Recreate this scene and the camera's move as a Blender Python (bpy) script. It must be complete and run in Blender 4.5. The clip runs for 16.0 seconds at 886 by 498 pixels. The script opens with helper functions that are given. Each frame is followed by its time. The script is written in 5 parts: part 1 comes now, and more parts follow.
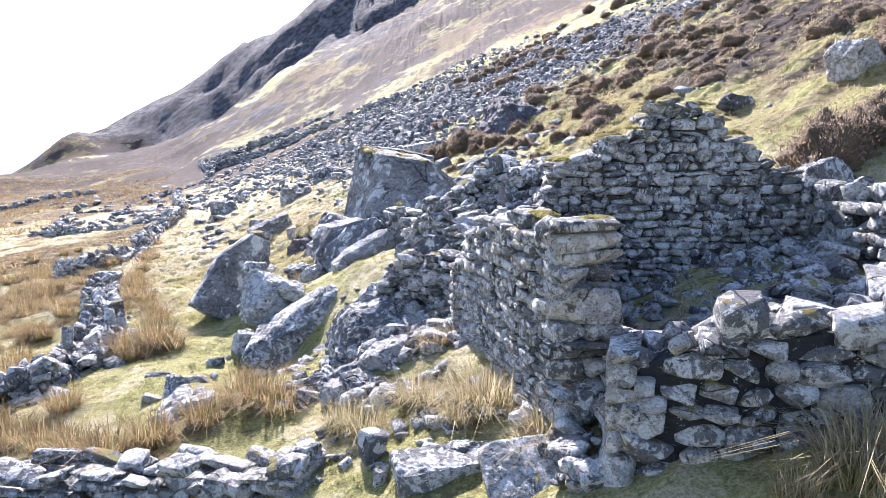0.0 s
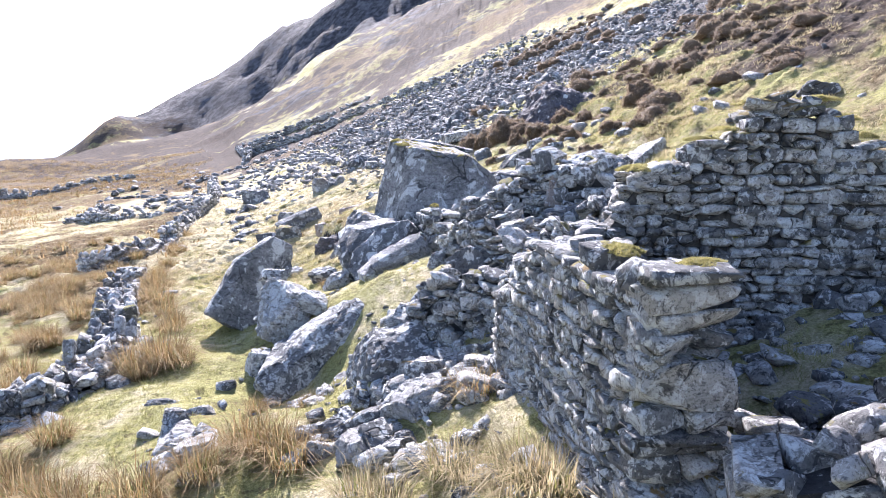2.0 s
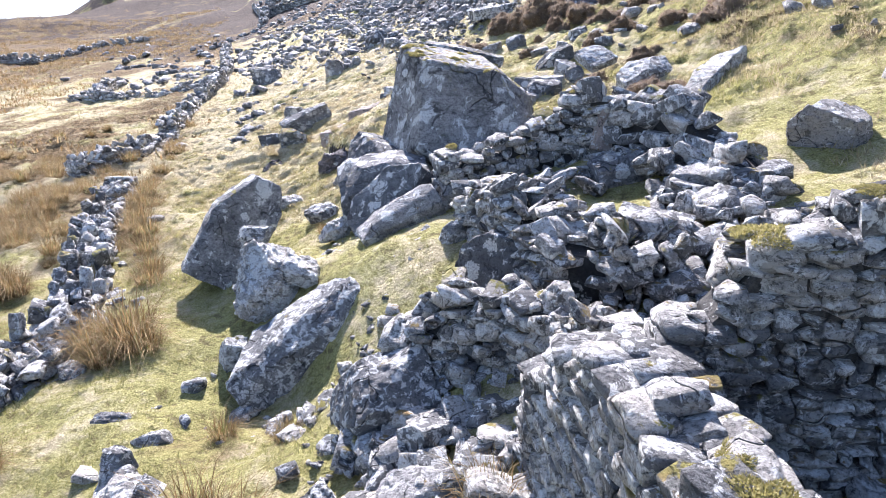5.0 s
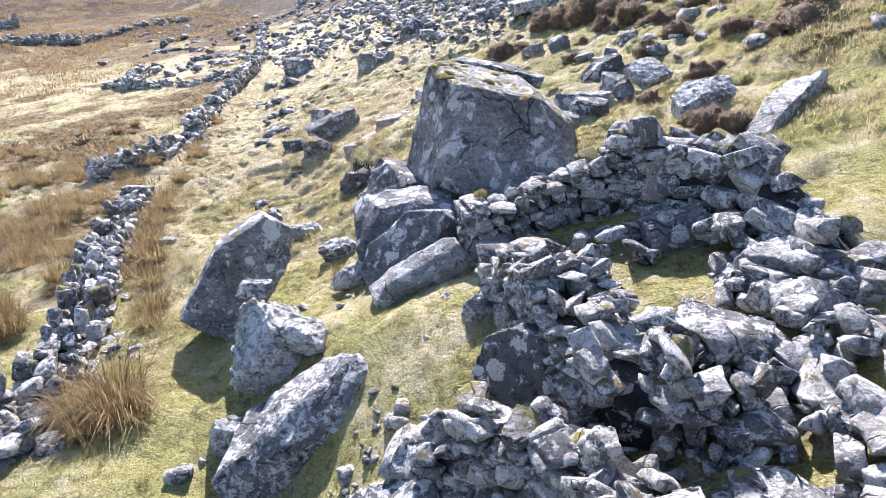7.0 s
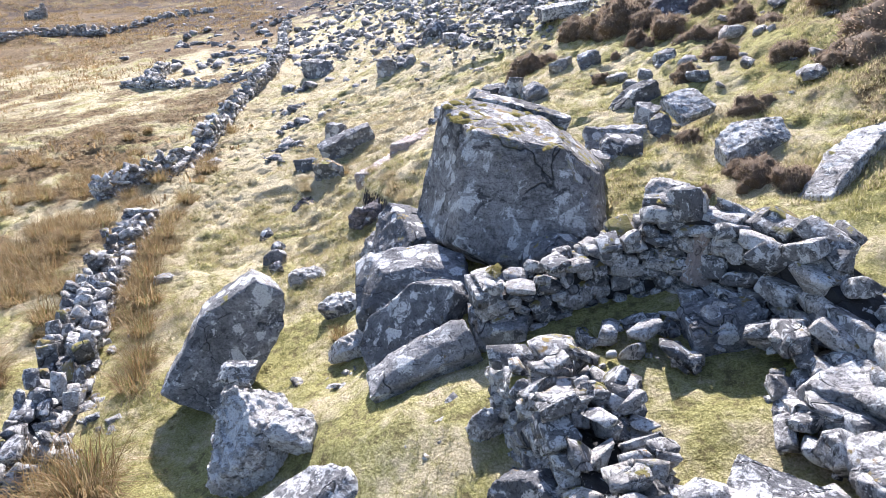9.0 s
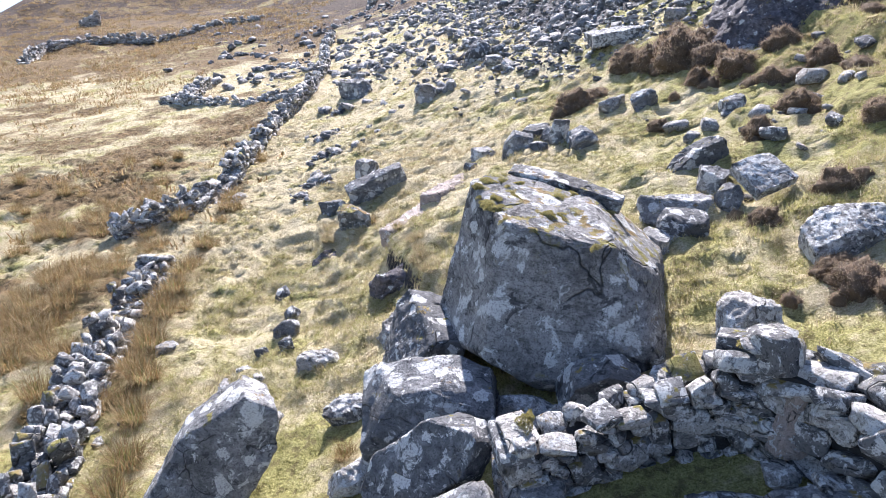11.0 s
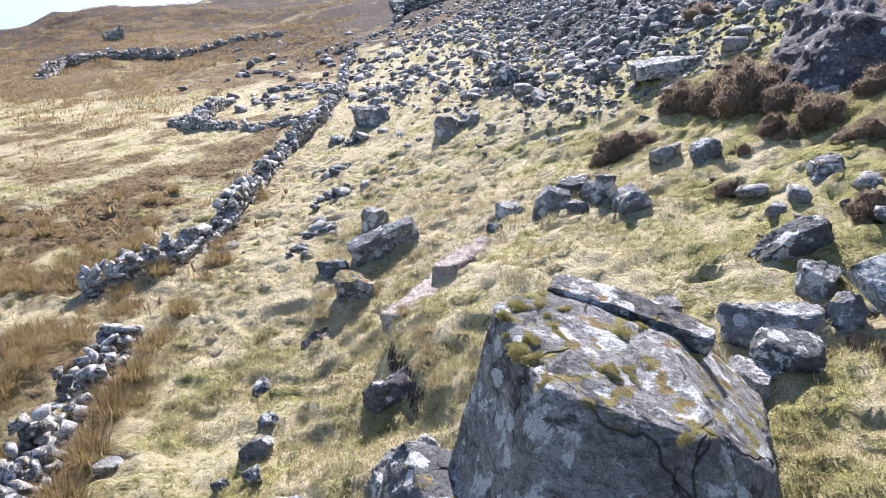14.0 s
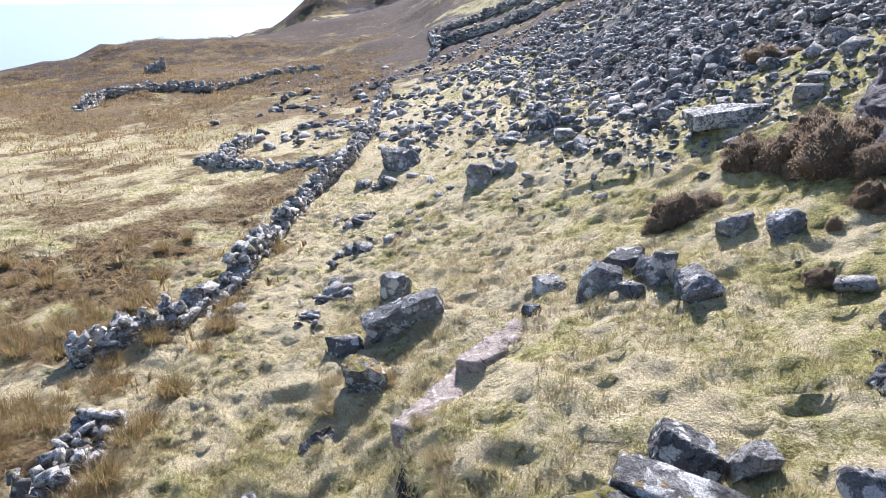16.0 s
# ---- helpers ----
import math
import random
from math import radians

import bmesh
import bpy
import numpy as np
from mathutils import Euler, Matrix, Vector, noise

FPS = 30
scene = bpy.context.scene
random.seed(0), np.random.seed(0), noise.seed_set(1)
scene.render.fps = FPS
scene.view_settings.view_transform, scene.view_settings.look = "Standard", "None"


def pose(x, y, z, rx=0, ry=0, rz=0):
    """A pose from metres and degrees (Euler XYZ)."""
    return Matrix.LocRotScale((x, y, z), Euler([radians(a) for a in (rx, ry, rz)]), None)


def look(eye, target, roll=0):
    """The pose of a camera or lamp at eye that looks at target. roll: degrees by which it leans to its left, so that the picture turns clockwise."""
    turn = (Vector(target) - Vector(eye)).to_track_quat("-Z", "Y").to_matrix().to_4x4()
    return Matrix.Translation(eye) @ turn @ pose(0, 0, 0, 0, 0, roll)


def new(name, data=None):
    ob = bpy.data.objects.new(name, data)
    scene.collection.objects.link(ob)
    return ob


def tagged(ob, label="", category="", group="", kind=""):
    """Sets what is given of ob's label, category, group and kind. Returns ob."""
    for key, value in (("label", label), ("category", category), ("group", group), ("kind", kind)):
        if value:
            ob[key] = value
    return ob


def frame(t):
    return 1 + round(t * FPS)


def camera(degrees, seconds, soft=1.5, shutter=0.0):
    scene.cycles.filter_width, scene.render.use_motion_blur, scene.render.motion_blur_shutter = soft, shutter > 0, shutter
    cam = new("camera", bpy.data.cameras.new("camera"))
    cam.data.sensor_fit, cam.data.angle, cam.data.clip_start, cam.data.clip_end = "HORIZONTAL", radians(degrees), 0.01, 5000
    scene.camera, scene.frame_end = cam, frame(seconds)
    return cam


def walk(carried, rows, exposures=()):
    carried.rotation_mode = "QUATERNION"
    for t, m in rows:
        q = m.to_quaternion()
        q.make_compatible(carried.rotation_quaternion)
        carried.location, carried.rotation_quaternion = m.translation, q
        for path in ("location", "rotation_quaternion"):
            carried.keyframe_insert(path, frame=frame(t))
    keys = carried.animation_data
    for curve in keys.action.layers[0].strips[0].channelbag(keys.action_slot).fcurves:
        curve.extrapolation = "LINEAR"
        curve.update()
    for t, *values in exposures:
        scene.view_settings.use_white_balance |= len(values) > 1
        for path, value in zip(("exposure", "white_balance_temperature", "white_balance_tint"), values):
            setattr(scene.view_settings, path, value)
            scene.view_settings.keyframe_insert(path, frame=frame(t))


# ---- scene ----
cam = camera(67.2, 16.0, soft=0.85)
PATH = [
    (0, (0.375, -0.459, 2.87), (0.31, 1.519, 2.579), -0.5),
    (0.5, (0.347, 0.046, 2.886), (0.248, 2.022, 2.592), -0.6),
    (1, (0.318, 0.639, 2.973), (0.179, 2.613, 2.678), -0.6),
    (1.5, (0.285, 1.142, 3.039), (0.125, 3.114, 2.744), -0.5),
    (2, (0.21, 1.702, 3.156), (0.037, 3.666, 2.82), -0.3),
    (2.5, (0.141, 2.393, 3.368), (-0.045, 4.342, 2.957), 0.0),
    (3, (0.102, 2.961, 3.556), (-0.087, 4.895, 3.085), 0.1),
    (3.2, (0.085, 3.217, 3.639), (-0.103, 5.145, 3.142), 0.2),
    (5.3, (0.114, 5.776, 4.668), (-0.154, 7.608, 3.913), -0.2),
    (5.5, (0.093, 6.028, 4.772), (-0.19, 7.855, 4.009), -0.2),
    (6, (0.084, 6.518, 4.933), (-0.226, 8.335, 4.158), -0.2),
    (6.5, (0.047, 7.048, 5.108), (-0.283, 8.858, 4.324), -0.2),
    (7, (0.029, 7.628, 5.309), (-0.325, 9.429, 4.512), -0.2),
    (7.5, (0.004, 8.174, 5.502), (-0.372, 9.966, 4.695), -0.2),
    (8, (-0.016, 8.681, 5.687), (-0.413, 10.464, 4.873), -0.2),
    (8.5, (-0.052, 9.2, 5.91), (-0.464, 10.976, 5.086), -0.2),
    (9, (-0.117, 9.705, 6.118), (-0.54, 11.474, 5.286), -0.2),
    (9.2, (-0.151, 9.929, 6.211), (-0.579, 11.694, 5.375), -0.2),
    (11.3, (-0.589, 12.731, 7.012), (-1.144, 14.466, 6.186), -0.4),
    (11.5, (-0.678, 12.948, 7.052), (-1.232, 14.684, 6.227), -0.3),
    (12, (-0.851, 13.552, 7.048), (-1.403, 15.289, 6.226), -0.3),
    (12.5, (-1.025, 14.199, 7.022), (-1.587, 15.934, 6.202), -0.2),
    (13, (-1.191, 14.921, 7.011), (-1.762, 16.654, 6.193), -0.1),
    (13.5, (-1.348, 15.57, 7.021), (-1.933, 17.302, 6.208), -0.1),
    (14, (-1.556, 16.283, 7.042), (-2.172, 18.013, 6.25), -0.1),
    (14.5, (-1.74, 17.008, 7.057), (-2.391, 18.744, 6.308), -0.1),
    (15, (-1.918, 17.663, 7.082), (-2.598, 19.402, 6.365), -0.1),
    (15.5, (-2.184, 18.424, 7.121), (-2.887, 20.155, 6.408), -0.1),
    (16, (-2.421, 19.14, 7.17), (-3.145, 20.864, 6.459), -0.1),
]
walk(cam, [(t, look(eye, target, roll)) for t, eye, target, roll in PATH], [(0, 1.86, 6050, 22), (3, 1.82, 6050, 22), (5.5, 1.66, 6120, 21), (9, 1.55, 6150, 20), (13, 1.4, 6150, 19), (16, 1.2, 6120, 18)])

# ---- sky, sun, sea light ----
SUN_LEFT, SUN_UP = 16.0, 34.0
sun_way = Vector((-math.sin(radians(SUN_LEFT)) * math.cos(radians(SUN_UP)), math.cos(radians(SUN_LEFT)) * math.cos(radians(SUN_UP)), math.sin(radians(SUN_UP))))
world = bpy.data.worlds.new("sky")
scene.world = world
world.use_nodes = True
sky = world.node_tree.nodes.new("ShaderNodeTexSky")
sky.sky_type = "NISHITA"
sky.sun_disc = False
sky.sun_elevation, sky.sun_rotation = radians(SUN_UP), radians(-SUN_LEFT)
sky.air_density, sky.dust_density, sky.ozone_density = 1.0, 0.6, 2.0
background = world.node_tree.nodes["Background"]
background.inputs["Strength"].default_value = 0.10
world.node_tree.links.new(sky.outputs["Color"], background.inputs["Color"])
lamp = bpy.data.lights.new("sun", "SUN")
lamp.energy, lamp.angle, lamp.color = 5.0, radians(0.8), (1.0, 0.96, 0.90)
new("sun", lamp).matrix_world = look(sun_way * 100, (0, 0, 0))


# ---- the lie of the land ----
def lattice(ix, iy, seed):
    h = (ix.astype(np.int64) * 374761393 + iy.astype(np.int64) * 668265263 + seed * 1442695041) & 0x7FFFFFFF
    h = ((h ^ (h >> 13)) * 1274126177) & 0x7FFFFFFF
    return ((h ^ (h >> 16)) & 0xFFFF) / 65535.0


def bumps(x, y, size, seed):
    """Smooth value noise, -1 to 1, with hills of about that size."""
    x, y = np.asarray(x, float) / size, np.asarray(y, float) / size
    ix, iy = np.floor(x), np.floor(y)
    fx, fy = x - ix, y - iy
    fx, fy = fx * fx * (3 - 2 * fx), fy * fy * (3 - 2 * fy)
    a, b = lattice(ix, iy, seed), lattice(ix + 1, iy, seed)
    c, d = lattice(ix, iy + 1, seed), lattice(ix + 1, iy + 1, seed)
    return 2 * (a + (b - a) * fx + (c - a) * fy + (a - b - c + d) * fx * fy) - 1


def rise(v, w):
    return w * np.logaddexp(0, v / w)


def step(v, lo, hi):
    t = np.clip((v - lo) / (hi - lo), 0, 1)
    return t * t * (3 - 2 * t)


SWELLS = (  # x, y, radius, height
    (-2.4, 16.8, 2.2, 0.62), (-4.8, 28.6, 2.2, 0.55), (-6.5, 40.3, 4.5, -0.6), (0.5, 48.5, 6.0, 0.6), (-9.5, 28.0, 3.0, -0.35),
    (-116.0, 150.0, 30.0, 4.6), (-24.0, 56.0, 5.0, 0.6), (-33.0, 41.0, 7.0, 0.5), (-4.1, 14.8, 1.6, -0.75), (-7.3, 18.3, 2.0, -0.15), (-2.7, 13.2, 1.6, -0.25))


BANKS = ((-6.1, 34.2, -7.4, 28.8, 0.22), (-7.5, 28.9, -5.3, 25.6, 0.75), (-10.9, 31.3, -10.0, 29.4, 0.5))  # the foot's two ends, height


def banks(x, y):
    """Small steps in the turf, and how much of their bare faces shows."""
    z, face = 0.0 * x, 0.0 * x
    if not np.any((x > -14) & (x < -2) & (y > 22) & (y < 38)):
        return z, face
    for x0, y0, x1, y1, h in BANKS:
        l = math.hypot(x1 - x0, y1 - y0)
        dx, dy = (x1 - x0) / l, (y1 - y0) / l
        a = ((x - x0) * dx + (y - y0) * dy) / l
        d = (x - x0) * -dy + (y - y0) * dx + 0.16 * bumps(x, y, 0.5, 61) + 0.2 * bumps(x, y, 1.1, 62)
        w = step(a, -0.12, 0.1) * (1 - step(a, 0.9, 1.12))
        z = z + 0.5 * h * w * np.tanh(d / 0.14) * np.exp(-np.abs(d) / 1.6)
        face = np.maximum(face, w * np.exp(-(d / 0.2) ** 2) * min(1.0, 0.35 + h))
    return z, face


def upslope(x, y):
    return x + 0.35 * (y - 20) + 0.15 * rise(y - 70, 25.0)


def lie(x, y):
    """The height of the ground without its small relief."""
    x, y = np.asarray(x, float), np.asarray(y, float)
    u = upslope(x, y)
    yy = np.minimum(y, 52.0)
    z = -1.449 + 0.1151 * u - 0.01397 * (yy - 20) - 0.0082 * rise(u + 10, 2.0) + 0.4629 * rise(u + 5, 2.0) - 0.3973 * rise(u, 2.0) + 0.3244 * rise(u - 6, 2.0)
    for cx, cy, r, h in SWELLS:
        z = z + h * np.exp(-((x - cx) ** 2 + (y - cy) ** 2) / (r * r))
    z = z + 0.08 * rise(-36 - u, 6.0) + banks(x, y)[0]
    far = step(y, 110, 330)
    z = z * (1 - far) + far * (-12 + 0.55 * rise(u + 72, 10.0))
    z = z - 0.34 * rise(-103 - u, 7.0) - 0.10 * rise(-40 - u, 4.0) * step(y, 110, 170)
    z = z - 7.0 * np.exp(-((y - 218) / 20) ** 2) * step(u, -45, -10)
    z = z - 1.5 * rise(y - 350 - 0.1 * u, 12.0)
    return z


def ground(x, y):
    x, y = np.asarray(x, float), np.asarray(y, float)
    z = lie(x, y)
    d = np.hypot(x, y - 12)
    z = z + 0.10 * bumps(x, y, 2.3, 3) + 0.09 * bumps(x, y, 0.85, 4) + 0.21 * (1 - np.abs(bumps(x, y, 0.46, 5))) ** 2 * (0.3 + 0.7 * step(y, 16, 28))
    u = upslope(x, y)
    z = z + step(u, 5, 9) * (0.26 * bumps(0.5 * x + 0.5 * y, 2.2 * u, 2.2, 11) + 0.10 * np.abs(bumps(x, y, 0.9, 12)) + 0.12 * bumps(x, y, 1.7, 13))
    z = z + step(d, 35, 90) * (0.5 * bumps(x, y, 9, 6) + 0.25 * bumps(x, y, 3.5, 7))
    z = z + step(d, 90, 260) * (6.0 * bumps(x, y, 45, 8) + 5.0 * np.abs(bumps(x, y, 23, 9)) + 2.4 * np.abs(bumps(x, y, 9, 10)))
    return z


# ---- materials ----
def blank(name):
    m = bpy.data.materials.new(name)
    m.use_nodes = True
    return m, m.node_tree, m.node_tree.nodes["Principled BSDF"]


def value(tree, x, socket):
    if isinstance(x, (int, float)):
        socket.default_value = x
    elif isinstance(x, tuple):
        socket.default_value = (*x, 1) if len(x) == 3 else x
    else:
        tree.links.new(x, socket)


def place_of(tree, spread=0.0):
    """World position, shifted by a random stretch for each object."""
    geo = tree.nodes.new("ShaderNodeNewGeometry")
    if not spread:
        return geo.outputs["Position"]
    info = tree.nodes.new("ShaderNodeObjectInfo")
    add = tree.nodes.new("ShaderNodeVectorMath")
    add.operation = "MULTIPLY_ADD"
    tree.links.new(info.outputs["Random"], add.inputs[0])
    add.inputs[1].default_value = (spread, spread * 0.7, spread * 1.3)
    tree.links.new(geo.outputs["Position"], add.inputs[2])
    return add.outputs["Vector"]


def grain(tree, where, scale, detail=4.0, rough=0.55, warp=0.0):
    n = tree.nodes.new("ShaderNodeTexNoise")
    tree.links.new(where, n.inputs["Vector"])
    value(tree, scale, n.inputs["Scale"]), value(tree, detail, n.inputs["Detail"])
    value(tree, rough, n.inputs["Roughness"]), value(tree, warp, n.inputs["Distortion"])
    return n.outputs["Fac"]


def ramp(tree, x, lo, hi, a=0.0, b=1.0):
    n = tree.nodes.new("ShaderNodeMapRange")
    n.interpolation_type = "SMOOTHSTEP"
    value(tree, x, n.inputs["Value"])
    for key, v in (("From Min", lo), ("From Max", hi), ("To Min", a), ("To Max", b)):
        value(tree, v, n.inputs[key])
    return n.outputs["Result"]


def mix(tree, fac, a, b, how="MIX"):
    n = tree.nodes.new("ShaderNodeMix")
    n.data_type, n.blend_type = "RGBA", how
    value(tree, fac, n.inputs[0]), value(tree, a, n.inputs[6]), value(tree, b, n.inputs[7])
    return n.outputs[2]


def calc(tree, how, a, b=0.0):
    n = tree.nodes.new("ShaderNodeMath")
    n.operation = how
    value(tree, a, n.inputs[0]), value(tree, b, n.inputs[1])
    return n.outputs[0]


def relief(tree, bsdf, height, strength, distance):
    n = tree.nodes.new("ShaderNodeBump")
    n.inputs["Strength"].default_value, n.inputs["Distance"].default_value = strength, distance
    tree.links.new(height, n.inputs["Height"])
    tree.links.new(n.outputs["Normal"], bsdf.inputs["Normal"])


def rock_material(name, dark, light, lichen, moss, spread=40.0, island=False, joints=0.9, grit=1.0, rosettes=0.5, dip=(0.35, 0.2, 0.0), beds=0.65, blot=5.2, crusts=7.5):
    """Weathered rock: bedded grey stone, black crusts, pale crusts of lichen (share), round rosettes, moss on what faces up."""
    m, tree, bsdf = blank(name)
    at = place_of(tree, spread)
    broad, mid, fine, dust = grain(tree, at, 1.3, 5), grain(tree, at, 8, 7, 0.68), grain(tree, at, 30, 6, 0.72), grain(tree, at, 85, 4, 0.7)
    if island:
        one = tree.nodes.new("ShaderNodeNewGeometry").outputs["Random Per Island"]
    else:
        one = tree.nodes.new("ShaderNodeObjectInfo").outputs["Random"]
    tone = calc(tree, "ADD", calc(tree, "MULTIPLY", broad, 0.45), calc(tree, "MULTIPLY", mid, 0.55))
    tone = calc(tree, "ADD", tone, calc(tree, "MULTIPLY", calc(tree, "SUBTRACT", one, 0.5), 0.42))
    col = mix(tree, ramp(tree, tone, 0.38, 0.64), dark, light)
    col = mix(tree, ramp(tree, one, 0.3, 1.0, 0.0, 0.5), col, tuple(0.55 * (a + b) * t for a, b, t in zip(dark, light, (1.1, 1.0, 0.86))))
    stretch = tree.nodes.new("ShaderNodeMapping")
    stretch.inputs["Scale"].default_value, stretch.inputs["Rotation"].default_value = (1.8, 1.8, 4.6), dip
    tree.links.new(at, stretch.inputs["Vector"])
    bed = grain(tree, stretch.outputs["Vector"], 2.6, 7, 0.68, 0.4)
    col = mix(tree, ramp(tree, bed, 0.50, 0.66, 0.0, beds), col, tuple(0.4 * d for d in dark))
    col = mix(tree, ramp(tree, fine, 0.48, 0.66, 0.0, 0.75 * grit), col, (0.035, 0.035, 0.038))
    black = ramp(tree, grain(tree, at, blot, 8, 0.7, 0.8), 0.55, 0.60, 0.0, 0.75 * grit)
    col = mix(tree, black, col, (0.028, 0.028, 0.031))
    # joints split into the rock
    bent = tree.nodes.new("ShaderNodeVectorMath")
    bent.operation = "MULTIPLY_ADD"
    wob = tree.nodes.new("ShaderNodeTexNoise")
    wob.inputs["Scale"].default_value = 1.5
    tree.links.new(at, wob.inputs["Vector"])
    tree.links.new(wob.outputs["Color"], bent.inputs[0])
    bent.inputs[1].default_value = (0.9, 0.9, 0.9)
    tree.links.new(at, bent.inputs[2])
    joint = tree.nodes.new("ShaderNodeTexVoronoi")
    joint.feature = "DISTANCE_TO_EDGE"
    joint.inputs["Scale"].default_value = joints
    tree.links.new(bent.outputs["Vector"], joint.inputs["Vector"])
    crack = ramp(tree, calc(tree, "ADD", joint.outputs["Distance"], calc(tree, "MULTIPLY", calc(tree, "MAXIMUM", calc(tree, "SUBTRACT", broad, 0.46), 0.0), 0.25)), 0.016, 0.0)
    col = mix(tree, calc(tree, "MULTIPLY", crack, 0.8), col, (0.02, 0.02, 0.02))
    # pale crusts of lichen, in ragged patches and in round rosettes
    patch = grain(tree, at, crusts, 8, 0.7, 0.5)
    edge = calc(tree, "ADD", patch, calc(tree, "MULTIPLY", calc(tree, "SUBTRACT", broad, 0.5), 0.35))
    crust = ramp(tree, edge, 0.65 - 0.2 * lichen, 0.71 - 0.2 * lichen)
    vor = tree.nodes.new("ShaderNodeTexVoronoi")
    vor.inputs["Scale"].default_value = 2.9
    tree.links.new(at, vor.inputs["Vector"])
    chance = tree.nodes.new("ShaderNodeSeparateColor")
    tree.links.new(vor.outputs["Color"], chance.inputs[0])
    radius = calc(tree, "MULTIPLY", calc(tree, "SUBTRACT", chance.outputs[0], 0.80 - 0.4 * rosettes), 1.0)
    ragged = calc(tree, "ADD", calc(tree, "MULTIPLY", calc(tree, "SUBTRACT", mid, 0.5), 0.75), calc(tree, "MULTIPLY", calc(tree, "SUBTRACT", fine, 0.5), 0.4))
    ring = calc(tree, "SUBTRACT", radius, calc(tree, "ADD", vor.outputs["Distance"], ragged))
    crust = calc(tree, "MAXIMUM", crust, ramp(tree, ring, 0.0, 0.05))
    col = mix(tree, calc(tree, "MULTIPLY", crust, ramp(tree, fine, 0.64, 0.45, 0.4, 0.95)), col, mix(tree, dust, (0.52, 0.53, 0.515), (0.78, 0.78, 0.755)))
    if moss:
        geo = tree.nodes.new("ShaderNodeNewGeometry")
        split_up = tree.nodes.new("ShaderNodeSeparateXYZ")
        tree.links.new(geo.outputs["Normal"], split_up.inputs[0])
        up = ramp(tree, split_up.outputs["Z"], 0.35, 0.9)
        pad = ramp(tree, calc(tree, "ADD", grain(tree, at, 3.1, 7, 0.65), calc(tree, "MULTIPLY", mid, 0.25)), 0.78 - 0.2 * moss, 0.84 - 0.2 * moss)
        col = mix(tree, calc(tree, "MULTIPLY", up, pad), col, mix(tree, ramp(tree, broad, 0.42, 0.62), mix(tree, fine, (0.07, 0.075, 0.015), (0.36, 0.31, 0.09)), mix(tree, fine, (0.09, 0.055, 0.02), (0.36, 0.24, 0.10))))
    tree.links.new(col, bsdf.inputs["Base Color"])
    bsdf.inputs["Roughness"].default_value = 0.85
    bsdf.inputs["Specular IOR Level"].default_value = 0.3
    height = calc(tree, "ADD", calc(tree, "MULTIPLY", mid, 0.6), calc(tree, "MULTIPLY", fine, 0.28))
    height = calc(tree, "ADD", height, calc(tree, "MULTIPLY", bed, 0.55))
    height = calc(tree, "SUBTRACT", height, calc(tree, "MULTIPLY", crack, 0.5))
    relief(tree, bsdf, height, 1.0, 0.13)
    return m


WALL_STONE = rock_material("lichened_wall_stone", (0.17, 0.168, 0.165), (0.50, 0.49, 0.47), 0.70, 0.4, beds=0.4)
SCREE = rock_material("blue_grey_scree", (0.15, 0.15, 0.152), (0.42, 0.415, 0.41), 0.5, 0.15, spread=0.0, island=True, beds=0.4)
WALL_BULK = rock_material("lichened_wall_rubble", (0.17, 0.168, 0.165), (0.50, 0.49, 0.47), 0.70, 0.4, spread=0.0, island=True, beds=0.4)
# near-black colour that paints the shade seen through gaps between stones
HEART = rock_material("gap_shade_hearting", (0.03, 0.03, 0.031), (0.10, 0.098, 0.095), 0.2, 0.0, spread=0.0)
BOULDER = rock_material("grey_boulder_rock", (0.13, 0.133, 0.138), (0.38, 0.38, 0.38), 0.46, 0.25, grit=0.85, dip=(0.8, 0.5, 0.0), beds=0.4, rosettes=1.0, crusts=4.5)
GIANT = rock_material("split_grey_rock", (0.09, 0.092, 0.096), (0.37, 0.365, 0.358), 0.52, 0.6, grit=1.0, blot=1.6, rosettes=0.6, dip=(1.25, 0.9, 0.0), beds=0.6, joints=0.42, crusts=2.6)
SLAB = rock_material("pale_weathered_slab", (0.17, 0.17, 0.17), (0.46, 0.45, 0.43), 0.8, 0.1, grit=0.9)
MOSSY = rock_material("mossy_capstone", (0.15, 0.15, 0.14), (0.38, 0.37, 0.34), 0.55, 1.0)
CRAG = rock_material("purple_grey_crag", (0.07, 0.064, 0.072), (0.24, 0.222, 0.235), 0.2, 0.2, grit=0.7)
PINK = rock_material("bare_pinkish_bedrock", (0.22, 0.185, 0.17), (0.42, 0.36, 0.33), 0.4, 0.2, grit=0.5)


